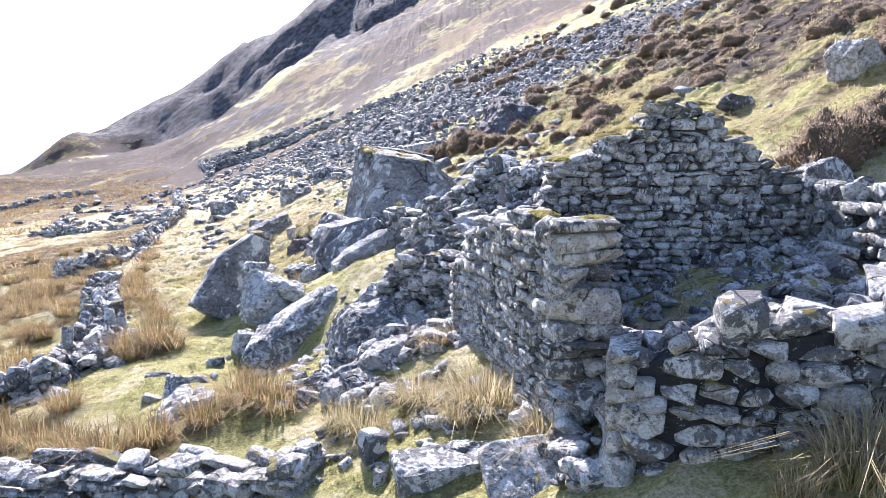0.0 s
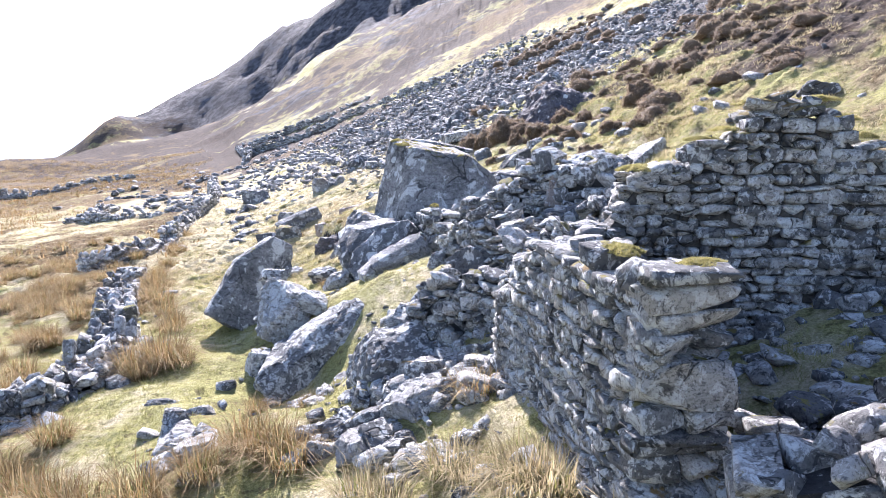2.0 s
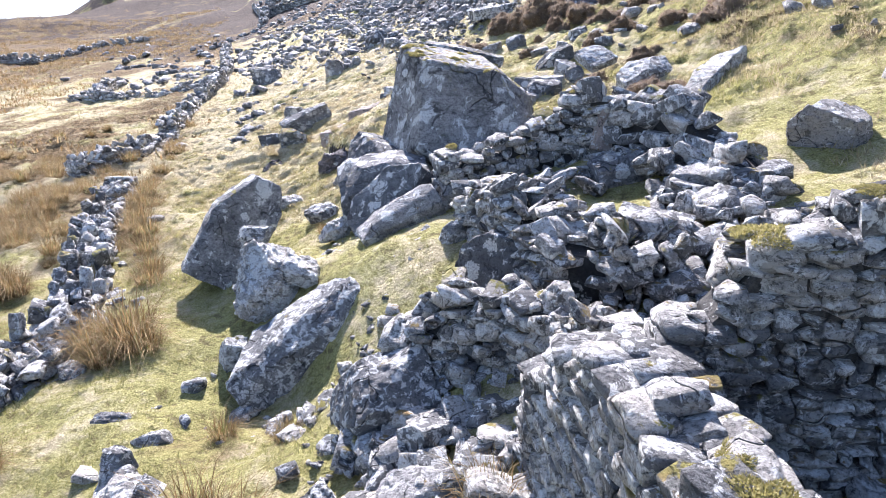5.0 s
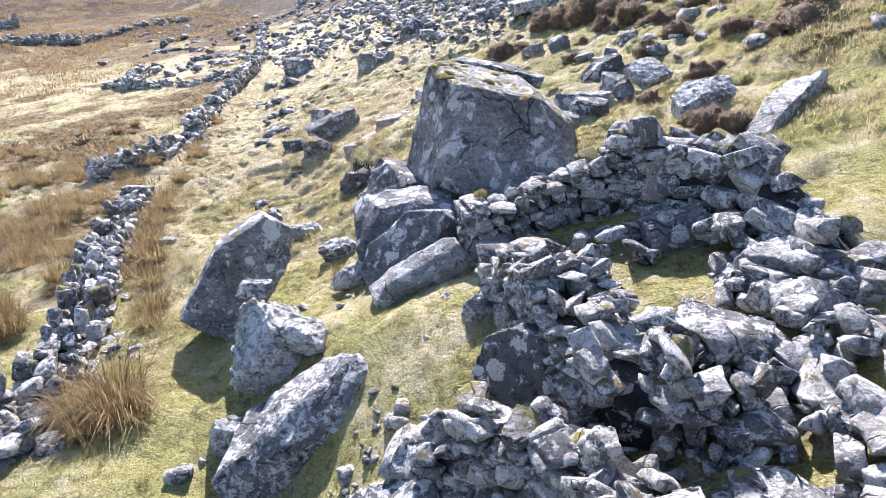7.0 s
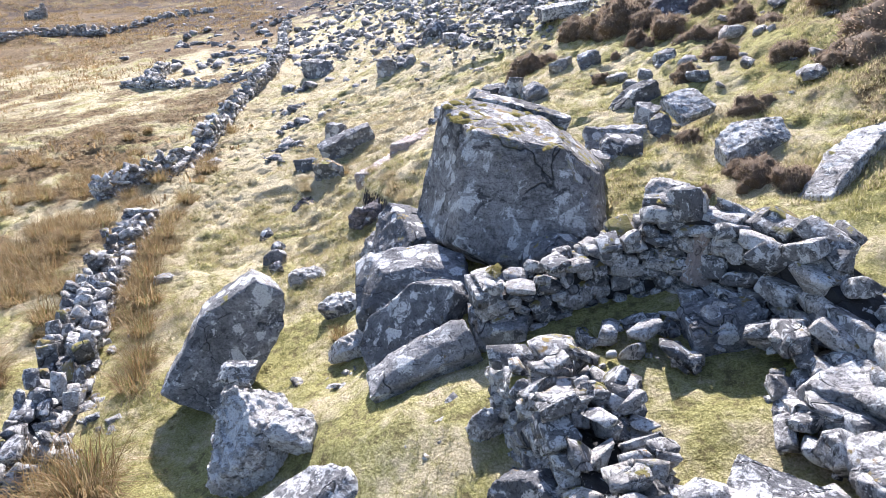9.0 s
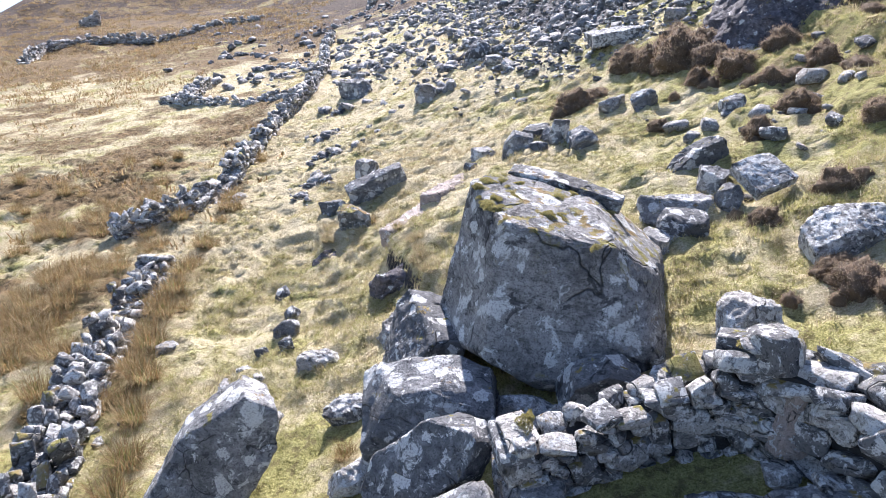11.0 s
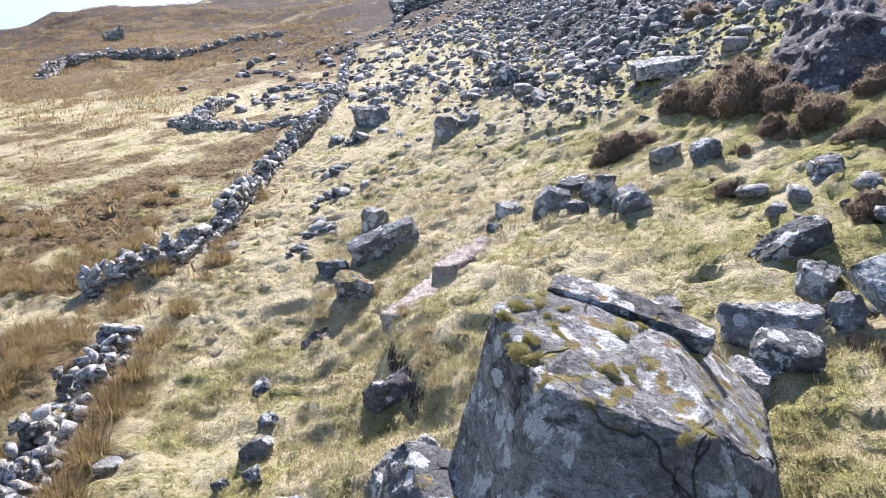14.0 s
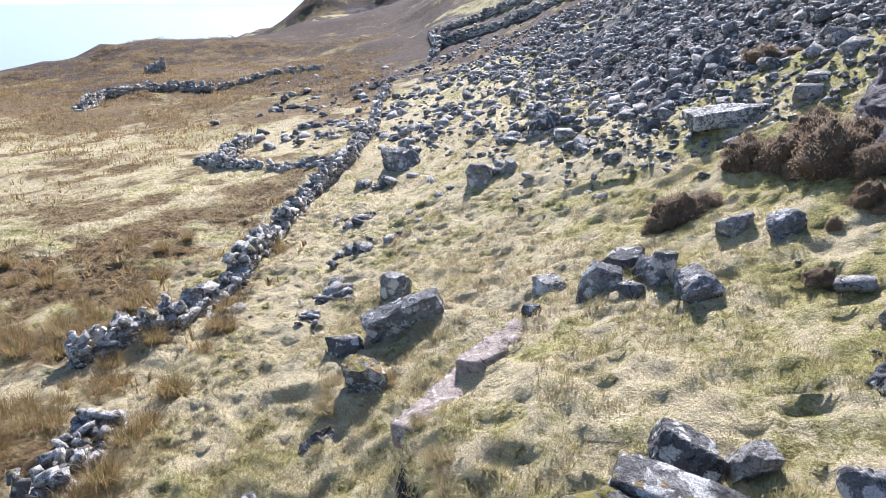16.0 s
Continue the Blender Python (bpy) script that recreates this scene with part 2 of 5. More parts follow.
def turf_material():
    m, tree, bsdf = blank("hill_turf")
    at = place_of(tree)

    def cover(name):
        n = tree.nodes.new("ShaderNodeAttribute")
        n.attribute_name = name
        return n.outputs["Fac"]
    broad, patch, tuft, blade = grain(tree, at, 0.11, 4), grain(tree, at, 0.75, 5, 0.6), grain(tree, at, 4.5, 5, 0.65), grain(tree, at, 28, 6, 0.75)
    mossy = mix(tree, ramp(tree, blade, 0.3, 0.7), (0.18, 0.175, 0.05), (0.54, 0.495, 0.205))
    straw = mix(tree, ramp(tree, blade, 0.3, 0.7), (0.33, 0.275, 0.15), (0.74, 0.645, 0.44))
    which = calc(tree, "ADD", calc(tree, "MULTIPLY", patch, 1.0), calc(tree, "ADD", calc(tree, "MULTIPLY", tuft, 0.5), calc(tree, "MULTIPLY", broad, 0.4)))
    which = calc(tree, "ADD", which, calc(tree, "MULTIPLY", cover("dry"), 0.13))
    col = mix(tree, ramp(tree, which, 0.88, 1.12), mossy, straw)
    # bare brown patches, also painting tussock shade where the tuft noise is low
    bare = ramp(tree, calc(tree, "ADD", tuft, calc(tree, "MULTIPLY", patch, 0.4)), 0.66, 0.54, 0.0, 0.75)
    col = mix(tree, bare, col, mix(tree, blade, (0.09, 0.075, 0.035), (0.22, 0.17, 0.085)))
    rushes = mix(tree, ramp(tree, calc(tree, "ADD", calc(tree, "MULTIPLY", tuft, 0.6), calc(tree, "MULTIPLY", blade, 0.4)), 0.36, 0.64), (0.05, 0.034, 0.016), (0.29, 0.20, 0.10))
    col = mix(tree, ramp(tree, calc(tree, "ADD", cover("rush"), calc(tree, "SUBTRACT", patch, 0.5)), 0.35, 0.65), col, rushes)
    # heath, stones and rock kept dark: the backlit slope's self-shading in their colour
    heath = mix(tree, ramp(tree, calc(tree, "ADD", calc(tree, "MULTIPLY", grain(tree, at, 1.6, 6, 0.7), 0.5), calc(tree, "MULTIPLY", tuft, 0.5)), 0.36, 0.64), (0.03, 0.022, 0.018), (0.115, 0.083, 0.062))
    col = mix(tree, ramp(tree, calc(tree, "ADD", cover("heath"), calc(tree, "ADD", calc(tree, "MULTIPLY", calc(tree, "SUBTRACT", grain(tree, at, 0.22, 6, 0.65), 0.5), 1.6), calc(tree, "MULTIPLY", calc(tree, "SUBTRACT", grain(tree, at, 0.028, 5, 0.6, 0.5), 0.5), 1.5))), 0.42, 0.62), col, heath)
    vor = tree.nodes.new("ShaderNodeTexVoronoi")
    vor.inputs["Scale"].default_value = 1.1
    tree.links.new(at, vor.inputs["Vector"])
    stones = mix(tree, ramp(tree, calc(tree, "ADD", vor.outputs["Distance"], calc(tree, "MULTIPLY", tuft, 0.6)), 0.4, 1.1), (0.19, 0.183, 0.18), (0.045, 0.044, 0.045))
    col = mix(tree, ramp(tree, calc(tree, "ADD", cover("scree"), calc(tree, "ADD", calc(tree, "MULTIPLY", calc(tree, "SUBTRACT", grain(tree, at, 0.3, 7, 0.7), 0.5), 1.5), calc(tree, "MULTIPLY", calc(tree, "SUBTRACT", grain(tree, at, 0.04, 5, 0.6, 0.5), 0.5), 1.2))), 0.40, 0.58), col, stones)
    lean = tree.nodes.new("ShaderNodeMapping")
    lean.inputs["Rotation"].default_value, lean.inputs["Scale"].default_value = (0, 0, 0.5), (0.35, 1.0, 1.0)
    tree.links.new(at, lean.inputs["Vector"])
    ribs = grain(tree, lean.outputs["Vector"], 0.06, 7, 0.68, 0.6)
    bare_rock = mix(tree, ramp(tree, grain(tree, at, 0.45, 6, 0.7), 0.38, 0.66), (0.035, 0.032, 0.035), (0.15, 0.142, 0.143))
    col = mix(tree, ramp(tree, calc(tree, "ADD", cover("crag"), calc(tree, "MULTIPLY", calc(tree, "SUBTRACT", ribs, 0.5), 2.6)), 0.42, 0.62), col, bare_rock)
    tree.links.new(col, bsdf.inputs["Base Color"])
    bsdf.inputs["Roughness"].default_value = 0.95
    bsdf.inputs["Specular IOR Level"].default_value = 0.15
    height = calc(tree, "ADD", calc(tree, "MULTIPLY", tuft, 0.7), calc(tree, "MULTIPLY", blade, 0.3))
    relief(tree, bsdf, height, 1.0, 0.3)
    return m


def leaf_material(name, colours, rough=0.8, object_random=False):
    """Thin dry or green blades, a colour for each."""
    m, tree, bsdf = blank(name)
    geo = tree.nodes.new("ShaderNodeNewGeometry")
    pick = tree.nodes.new("ShaderNodeValToRGB")
    pick.color_ramp.interpolation = "LINEAR"
    tree.links.new(geo.outputs["Random Per Island"], pick.inputs["Fac"])
    while len(pick.color_ramp.elements) < len(colours):
        pick.color_ramp.elements.new(0.5)
    for i, c in enumerate(colours):
        pick.color_ramp.elements[i].position = i / (len(colours) - 1)
        pick.color_ramp.elements[i].color = (*c, 1)
    patch = grain(tree, place_of(tree), 0.8, 3)
    tuft = grain(tree, place_of(tree), 3.6, 4, 0.65)
    col = mix(tree, ramp(tree, patch, 0.35, 0.7, 0.0, 0.4), pick.outputs["Color"], colours[0])
    # darkens whole tufts: shade between tussocks put into the blade colour
    col = mix(tree, ramp(tree, tuft, 0.52, 0.40, 0.0, 0.35), col, tuple(0.45 * c for c in colours[0]))
    tree.links.new(col, bsdf.inputs["Base Color"])
    bsdf.inputs["Roughness"].default_value = rough
    bsdf.inputs["Specular IOR Level"].default_value = 0.2
    shine = tree.nodes.new("ShaderNodeBsdfTranslucent")
    tree.links.new(col, shine.inputs["Color"])
    both = tree.nodes.new("ShaderNodeMixShader")
    both.inputs[0].default_value = 0.45
    tree.links.new(bsdf.outputs[0], both.inputs[1])
    tree.links.new(shine.outputs[0], both.inputs[2])
    tree.links.new(both.outputs[0], tree.nodes["Material Output"].inputs["Surface"])
    return m


TURF = turf_material()
RUSH = leaf_material("dry_rush_stems", [(0.16, 0.10, 0.045), (0.38, 0.25, 0.115), (0.54, 0.43, 0.25), (0.20, 0.18, 0.075), (0.34, 0.19, 0.075)])
STRAW = leaf_material("bleached_grass_stems", [(0.36, 0.29, 0.16), (0.58, 0.50, 0.33), (0.28, 0.21, 0.12), (0.48, 0.38, 0.23), (0.26, 0.25, 0.10)])
GRASS = leaf_material("short_hill_grass", [(0.24, 0.24, 0.07), (0.46, 0.43, 0.17), (0.64, 0.565, 0.35), (0.30, 0.30, 0.09), (0.55, 0.48, 0.26)])
DRYGRASS = leaf_material("dry_hill_grass", [(0.30, 0.24, 0.13), (0.68, 0.59, 0.40), (0.34, 0.27, 0.15), (0.58, 0.50, 0.31), (0.40, 0.37, 0.16)])
RUSH_GREEN = leaf_material("green_rush_stems", [(0.10, 0.12, 0.035), (0.24, 0.25, 0.08), (0.34, 0.31, 0.13)])
CUSHION = leaf_material("golden_green_moss", [(0.22, 0.20, 0.07), (0.42, 0.37, 0.14), (0.54, 0.47, 0.25), (0.30, 0.29, 0.10)])
HEATHER = leaf_material("brown_heather_sprigs", [(0.15, 0.105, 0.08), (0.29, 0.215, 0.155), (0.40, 0.32, 0.23), (0.25, 0.205, 0.12)])
TWIG = leaf_material("dark_heather_stems", [(0.15, 0.11, 0.075), (0.26, 0.195, 0.13)])


def sea_material():
    m, tree, bsdf = blank("bright_sea")
    at = place_of(tree)
    bsdf.inputs["Base Color"].default_value = (0.18, 0.24, 0.30, 1)
    bsdf.inputs["Roughness"].default_value = 0.28
    relief(tree, bsdf, grain(tree, at, 0.05, 6, 0.6), 0.4, 1.5)
    return m


SEA = sea_material()


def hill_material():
    m, tree, bsdf = blank("haze_tinted_glow_hills")
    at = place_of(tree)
    # distance haze is painted in as a pale blue base colour
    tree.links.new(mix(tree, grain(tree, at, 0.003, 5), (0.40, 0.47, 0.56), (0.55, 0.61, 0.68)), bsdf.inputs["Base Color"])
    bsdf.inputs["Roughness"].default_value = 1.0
    # the same colour glows, lifting the hills like bright air
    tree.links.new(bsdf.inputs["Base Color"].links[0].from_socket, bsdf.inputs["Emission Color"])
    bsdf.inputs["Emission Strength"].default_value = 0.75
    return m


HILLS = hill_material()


# ---- building tools ----
def shape(name, verts, faces, material, smooth=False):
    me = bpy.data.meshes.new(name)
    me.from_pydata([tuple(v) for v in verts], [], [tuple(f) for f in faces])
    me.materials.append(material)
    if smooth:
        me.shade_smooth()
    return me


def thing(name, at, label, category, group="", kind=""):
    ob = new(name)
    ob.location = at
    ob.empty_display_size = 0.2
    return tagged(ob, label, category, group, kind)


def under(name, me, parent, m, label="", kind=""):
    """Links a mesh as a part of a thing, at the world pose m."""
    ob = new(name, me)
    ob.parent = parent
    ob.matrix_basis = Matrix.Translation(-parent.location) @ m
    return tagged(ob, label=label, kind=kind)


def hewn(rng, cuts, keep=0.78, corner=0.45):
    """A block of unit size with its corners and edges split off at random, as a bmesh."""
    bm = bmesh.new()
    bmesh.ops.create_cube(bm, size=1.0)
    for _ in range(cuts):
        n = Vector((rng.choice((-1, 1)) * rng.uniform(0.15, 1), rng.choice((-1, 1)) * rng.uniform(0.15, 1), rng.choice((-1, 1)) * rng.uniform(corner, 1.1))).normalized()
        reach = 0.5 * (abs(n.x) + abs(n.y) + abs(n.z))
        split(bm, n, reach * rng.uniform(keep - 0.1, keep + 0.1))
    return bm


def lump(bm, rng, n):
    """The hull of random points on a rounded block of unit size."""
    for _ in range(n):
        p = Vector([rng.uniform(-1, 1) for _ in range(3)])
        k = (abs(p.x) ** 4 + abs(p.y) ** 4 + abs(p.z) ** 4) ** 0.25
        bm.verts.new(p * (0.5 * rng.uniform(0.85, 1.0) / k))
    bmesh.ops.convex_hull(bm, input=bm.verts)
    loose = [v for v in bm.verts if not v.link_faces]
    bmesh.ops.delete(bm, geom=loose, context="VERTS")
    bmesh.ops.dissolve_limit(bm, angle_limit=0.3, verts=bm.verts, edges=bm.edges)


def split(bm, n, d):
    geom = bm.verts[:] + bm.edges[:] + bm.faces[:]
    bmesh.ops.bisect_plane(bm, geom=geom, plane_co=Vector(n) * d, plane_no=n, clear_outer=True)
    bmesh.ops.holes_fill(bm, edges=bm.edges[:])


def fit_unit(bm):
    lo = Vector([min(v.co[i] for v in bm.verts) for i in range(3)])
    hi = Vector([max(v.co[i] for v in bm.verts) for i in range(3)])
    for v in bm.verts:
        v.co = Vector([(v.co[i] - lo[i]) / (hi[i] - lo[i]) - 0.5 for i in range(3)])


def weather(bm, seed):
    """Rounds the edges of a unit stone, splits its long faces and roughens it."""
    bmesh.ops.remove_doubles(bm, verts=bm.verts, dist=0.06)
    bmesh.ops.bevel(bm, geom=bm.edges[:], offset=0.035, segments=1, affect="EDGES", profile=0.5)
    bmesh.ops.triangulate(bm, faces=bm.faces)
    long = [e for e in bm.edges if e.calc_length() > 0.62]
    bmesh.ops.subdivide_edges(bm, edges=long, cuts=1)
    bmesh.ops.triangulate(bm, faces=bm.faces)
    bm.normal_update()
    for v in bm.verts:
        p = v.co * 2.6 + Vector((seed, seed * 0.37, -seed * 0.61))
        v.co += v.normal * (0.07 * noise.noise(p) + 0.04 * noise.noise(p * 2.7))


STONES, BULK = {}, {}
stone_rng = random.Random(11)
for sort, cuts, keep in (("block", 9, 0.76), ("slab", 9, 0.72), ("wedge", 11, 0.66)):
    STONES[sort], BULK[sort] = [], []
    for i in range(14):
        if i % 2 and sort != "slab":
            b = bmesh.new()
            lump(b, stone_rng, 13)
        else:
            b = hewn(stone_rng, cuts, keep)
        for v in b.verts:
            v.co += Vector([stone_rng.uniform(-0.055, 0.055) for _ in range(3)])
        fit_unit(b)
        bmesh.ops.recalc_face_normals(b, faces=b.faces)
        me = bpy.data.meshes.new("stone")
        worn = b.copy()
        weather(worn, i + 20 * len(STONES))
        worn.to_mesh(me)
        worn.free()
        me.shade_smooth()
        bmesh.ops.triangulate(b, faces=b.faces)
        me.materials.append(WALL_STONE)
        STONES[sort].append(me)
        b.verts.index_update()
        BULK[sort].append((np.array([v.co for v in b.verts]), np.array([[v.index for v in f.verts] for f in b.faces])))
        b.free()
SLABS = [m.copy() for m in STONES["slab"] + STONES["block"][:4]]
for m in SLABS:
    m.materials.clear()
    m.materials.append(SLAB)
MOSS_CAPS = [m.copy() for m in STONES["slab"][:6]]
for m in MOSS_CAPS:
    m.materials.clear()
    m.materials.append(MOSSY)


class Heap:
    """Many small pieces joined into one mesh."""

    def __init__(self):
        self.verts, self.faces, self.count = [], [], 0

    def add(self, verts, faces):
        self.verts.append(verts), self.faces.append(faces + self.count)
        self.count += len(verts)

    def stone(self, rng, m, sort):
        v, f = rng.choice(BULK[sort])
        self.add(v @ np.array(m.to_3x3()).T + np.array(m.translation), f)

    def mesh(self, name, material, smooth=False):
        me = bpy.data.meshes.new(name)
        if self.count:
            v, f = np.concatenate(self.verts), np.concatenate(self.faces)
            me.vertices.add(len(v)), me.loops.add(f.size), me.polygons.add(len(f))
            me.vertices.foreach_set("co", v.astype(np.float32).ravel())
            me.loops.foreach_set("vertex_index", f.astype(np.int32).ravel())
            me.polygons.foreach_set("loop_start", np.arange(0, f.size, f.shape[1], dtype=np.int32))
            me.update(calc_edges=True)
        me.materials.append(material)
        return me


def laid(x, y, z, size, rx=0.0, ry=0.0, rz=0.0):
    return pose(x, y, z, rx, ry, rz) @ Matrix.Diagonal((*size, 1))


def level(x, y):
    return float(lie(x, y))


class Line:
    """A way along the ground through a few corners."""

    def __init__(self, *corners):
        self.p = [Vector(c[:2]) for c in corners]
        self.top = [c[2] if len(c) > 2 else 0.0 for c in corners]
        self.s = [0.0]
        for a, b in zip(self.p, self.p[1:]):
            self.s.append(self.s[-1] + (b - a).length)
        self.length = self.s[-1]

    def at(self, s):
        s = min(max(s, 0.0), self.length - 1e-6)
        for i in range(len(self.p) - 1):
            if s < self.s[i + 1]:
                w = (s - self.s[i]) / (self.s[i + 1] - self.s[i])
                d = (self.p[i + 1] - self.p[i]).normalized()
                q = self.p[i].lerp(self.p[i + 1], w)
                return q, d, self.top[i] * (1 - w) + self.top[i + 1] * w


def stonework(parent, line, thick, base, course, run, seed, focus=(0, 8), sides=(1, -1), limit=300, ragged=0.12, tilt=4.0, caps=None, core=0.62, sorts=("block", "slab", "slab", "wedge"), bulk_name="rubble", ends=True, jut=0.055):
    """A dry-stone wall along a line whose corners give the height of its top; base: the height of its foot, or how far it stands in the ground."""
    rng = random.Random(seed)
    pieces = []
    z = 0.0
    foot = (lambda x, y: base[0]) if isinstance(base, tuple) else (lambda x, y: level(x, y) - base)
    tallest = max(line.top) - min(foot(*p) for p in line.p)
    wave = [rng.uniform(-1, 1) * ragged for _ in range(int(line.length / 0.35) + 3)]
    while z < tallest + 0.1:
        ch = rng.uniform(*course)
        for side in sides + ((0,) if thick > 0.8 else ()):
            s = rng.uniform(-0.1, 0.12)
            while s < line.length:
                l = rng.uniform(*run)
                h = ch * (rng.uniform(0.8, 1.2) if rng.random() < 0.86 else rng.uniform(1.25, 1.6))
                q, d, top = line.at(s + l / 2)
                deep = min(thick * rng.uniform(0.42, 0.62), rng.uniform(0.26, 0.5))
                n = Vector((d.y, -d.x)) * side
                c = q + (n * (thick / 2 - deep / 2 + rng.uniform(-0.5 * jut, jut)) if side else Vector((d.y, -d.x)) * rng.uniform(-0.15, 0.15) * thick)
                zb = foot(c.x, c.y)
                edge = top + wave[int((s + l / 2) / 0.35) % len(wave)]
                if zb + z + h * 0.6 < edge:
                    crown = zb + z + h * 1.8 > edge
                    if side == 0 and zb + z + h * 3 < edge:
                        s += l
                        continue
                    t = tilt * (2.8 if crown else 1.0)
                    turn = math.degrees(math.atan2(d.y, d.x)) + rng.uniform(-5, 5) * (3 if crown else 1)
                    m = laid(c.x, c.y, zb + z + h / 2, (l * 1.02, deep, h * 1.05), rng.uniform(-t, t), rng.uniform(-t, t), turn)
                    pieces.append((m, rng.choice(sorts), crown))
                s += l
        z += ch * 0.97
    # taller through-stones close the two ends
    for s, out in ((0.0, -1), (line.length, 1)) if ends else ():
        q, d, top = line.at(s)
        zb = foot(q.x, q.y)
        z = 0.0
        while zb + z < top - 0.06:
            h = min(rng.uniform(course[0] * 1.1, course[1] * (1.9 if rng.random() < 0.2 else 1.15)), top - zb - z + 0.05)
            across = rng.choice((1, 1, 2))
            for j in range(across):
                w = thick / across
                c = q + Vector((d.y, -d.x)) * (w * (j + 0.5) - thick / 2) + d * out * rng.uniform(-0.12, -0.02)
                m = laid(c.x, c.y, zb + z + h / 2, (rng.uniform(0.3, 0.5), w * 1.06, h * 1.12), rng.uniform(-3, 3), rng.uniform(-3, 3), math.degrees(math.atan2(d.y, d.x)) + rng.uniform(-6, 6))
                pieces.append((m, rng.choice(("block", "slab")), zb + z + h * 1.5 > top))
            z += h
    pieces.sort(key=lambda p: (p[0].translation.xy - Vector(focus)).length)
    for m, sort, crown in pieces[:limit]:
        me = rng.choice(STONES[sort])
        if caps and crown and rng.random() < caps:
            me = rng.choice(MOSS_CAPS if rng.random() < 0.16 else SLABS)
        under("stone", me, parent, m)
    heap = Heap()
    for m, sort, crown in pieces[limit:]:
        heap.stone(rng, m, sort)
    if heap.count:
        under(bulk_name, heap.mesh(bulk_name, WALL_BULK), parent, Matrix(), "joined rest of the lichened stones", "stuff")
    # the hearting between the faces, near-black to paint the shade in the gaps
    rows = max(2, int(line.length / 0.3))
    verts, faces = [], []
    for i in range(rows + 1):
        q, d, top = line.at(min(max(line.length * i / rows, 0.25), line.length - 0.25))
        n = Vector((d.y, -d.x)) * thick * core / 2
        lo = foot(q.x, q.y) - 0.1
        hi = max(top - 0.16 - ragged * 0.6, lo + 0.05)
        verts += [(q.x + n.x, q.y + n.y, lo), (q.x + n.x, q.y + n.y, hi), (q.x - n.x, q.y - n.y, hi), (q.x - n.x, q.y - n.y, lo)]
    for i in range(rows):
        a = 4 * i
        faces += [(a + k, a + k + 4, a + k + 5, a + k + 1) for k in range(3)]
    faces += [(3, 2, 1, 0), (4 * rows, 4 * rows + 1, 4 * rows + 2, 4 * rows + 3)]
    under("hearting", shape("hearting", verts, faces, HEART), parent, Matrix(), "wall core, near-black to stand for shade in the gaps")


def aim(along, up):
    """The turn, in degrees, that lays a thing's x along one way and its z as near another as it goes."""
    x = Vector(along).normalized()
    y = Vector(up).cross(x).normalized()
    return tuple(math.degrees(v) for v in Matrix((x, y, x.cross(y))).transposed().to_euler())


def boulder(name, at, size, turn=(0, 0, 0), cuts=(), chips=6, seed=1, material=None, label="", category="rock", group="", rough=0.05, fine=5, keep=0.66, faces=(), mesh=0.045):
    """A rock: a block with faces split off along the given planes, sharp worn edges and a rough, stepped skin. at: its middle.
    cuts: normal and share of the unit block; faces: normal and distance in metres."""
    rng = random.Random(seed)
    bm = bmesh.new()
    bmesh.ops.create_cube(bm, size=1.0)
    if not cuts and not faces:
        for v in bm.verts:
            v.co.x += 0.34 * rng.uniform(-1, 1) * v.co.z
            v.co.y += 0.34 * rng.uniform(-1, 1) * v.co.z
            v.co.z += 0.12 * rng.uniform(-1, 1)
    for nx, ny, nz, d in cuts:
        n = Vector((nx, ny, nz)).normalized()
        split(bm, n, d)
    for _ in range(0 if faces else chips if cuts else max(chips, 5) + 7):
        n = Vector((rng.uniform(-1, 1), rng.uniform(-1, 1), rng.uniform(-0.6, 1) * 0.9)).normalized()
        reach = max(v.co.dot(n) for v in bm.verts)
        split(bm, n, reach * (rng.uniform(keep, 0.94) if cuts else rng.uniform(0.6, 0.88)))
    if not faces:
        fit_unit(bm)
        if not cuts:
            size = tuple(0.86 * v for v in size)
    for v in bm.verts:
        v.co = Vector((v.co.x * size[0], v.co.y * size[1], v.co.z * size[2]))
    for nx, ny, nz, d in faces:
        split(bm, Vector((nx, ny, nz)).normalized(), d)
    big = max(size)
    bmesh.ops.remove_doubles(bm, verts=bm.verts, dist=big * 0.015)
    bmesh.ops.bevel(bm, geom=bm.edges[:], offset=big * (0.009 if faces else 0.013), segments=1, affect="EDGES", profile=0.5)
    bmesh.ops.triangulate(bm, faces=bm.faces)
    for _ in range(fine):
        long = [e for e in bm.edges if e.calc_length() > big * mesh]
        if not long:
            break
        bmesh.ops.subdivide_edges(bm, edges=long, cuts=1)
        bmesh.ops.triangulate(bm, faces=bm.faces)
    bm.normal_update()
    off = Vector((seed * 3.1, seed * 1.7, seed * 0.9))
    lean = Matrix.Rotation(0.9 + 0.4 * math.sin(seed), 3, Vector((math.cos(seed), math.sin(seed), 0.2)))
    for v in bm.verts:
        p = v.co / big * 3.2 + off
        q = lean @ p
        bed = q.z * 2.2 + 0.5 * noise.noise(p * 0.9)
        ledge = (bed - math.floor(bed)) - 0.5
        plate = noise.cell(q * 1.1 + off) + 0.5 * noise.cell(Vector((q.x * 2.3, q.y * 1.7, q.z * 3.8)))
        v.co += v.normal * big * rough * (0.30 * plate + 0.38 * noise.fractal(p, 0.8, 2.1, 5) + 0.35 * ledge + 0.25 * noise.noise(p * 5) + 0.22 * noise.noise(p * 11) - 0.4 * abs(noise.noise(p * 2.2 + off)))
    me = bpy.data.meshes.new(name)
    bm.to_mesh(me)
    bm.free()
    me.materials.append(material or BOULDER)
    me.shade_smooth()
    ob = new(name, me)
    ob.matrix_world = pose(*at, *turn)
    return tagged(ob, label, category, group)


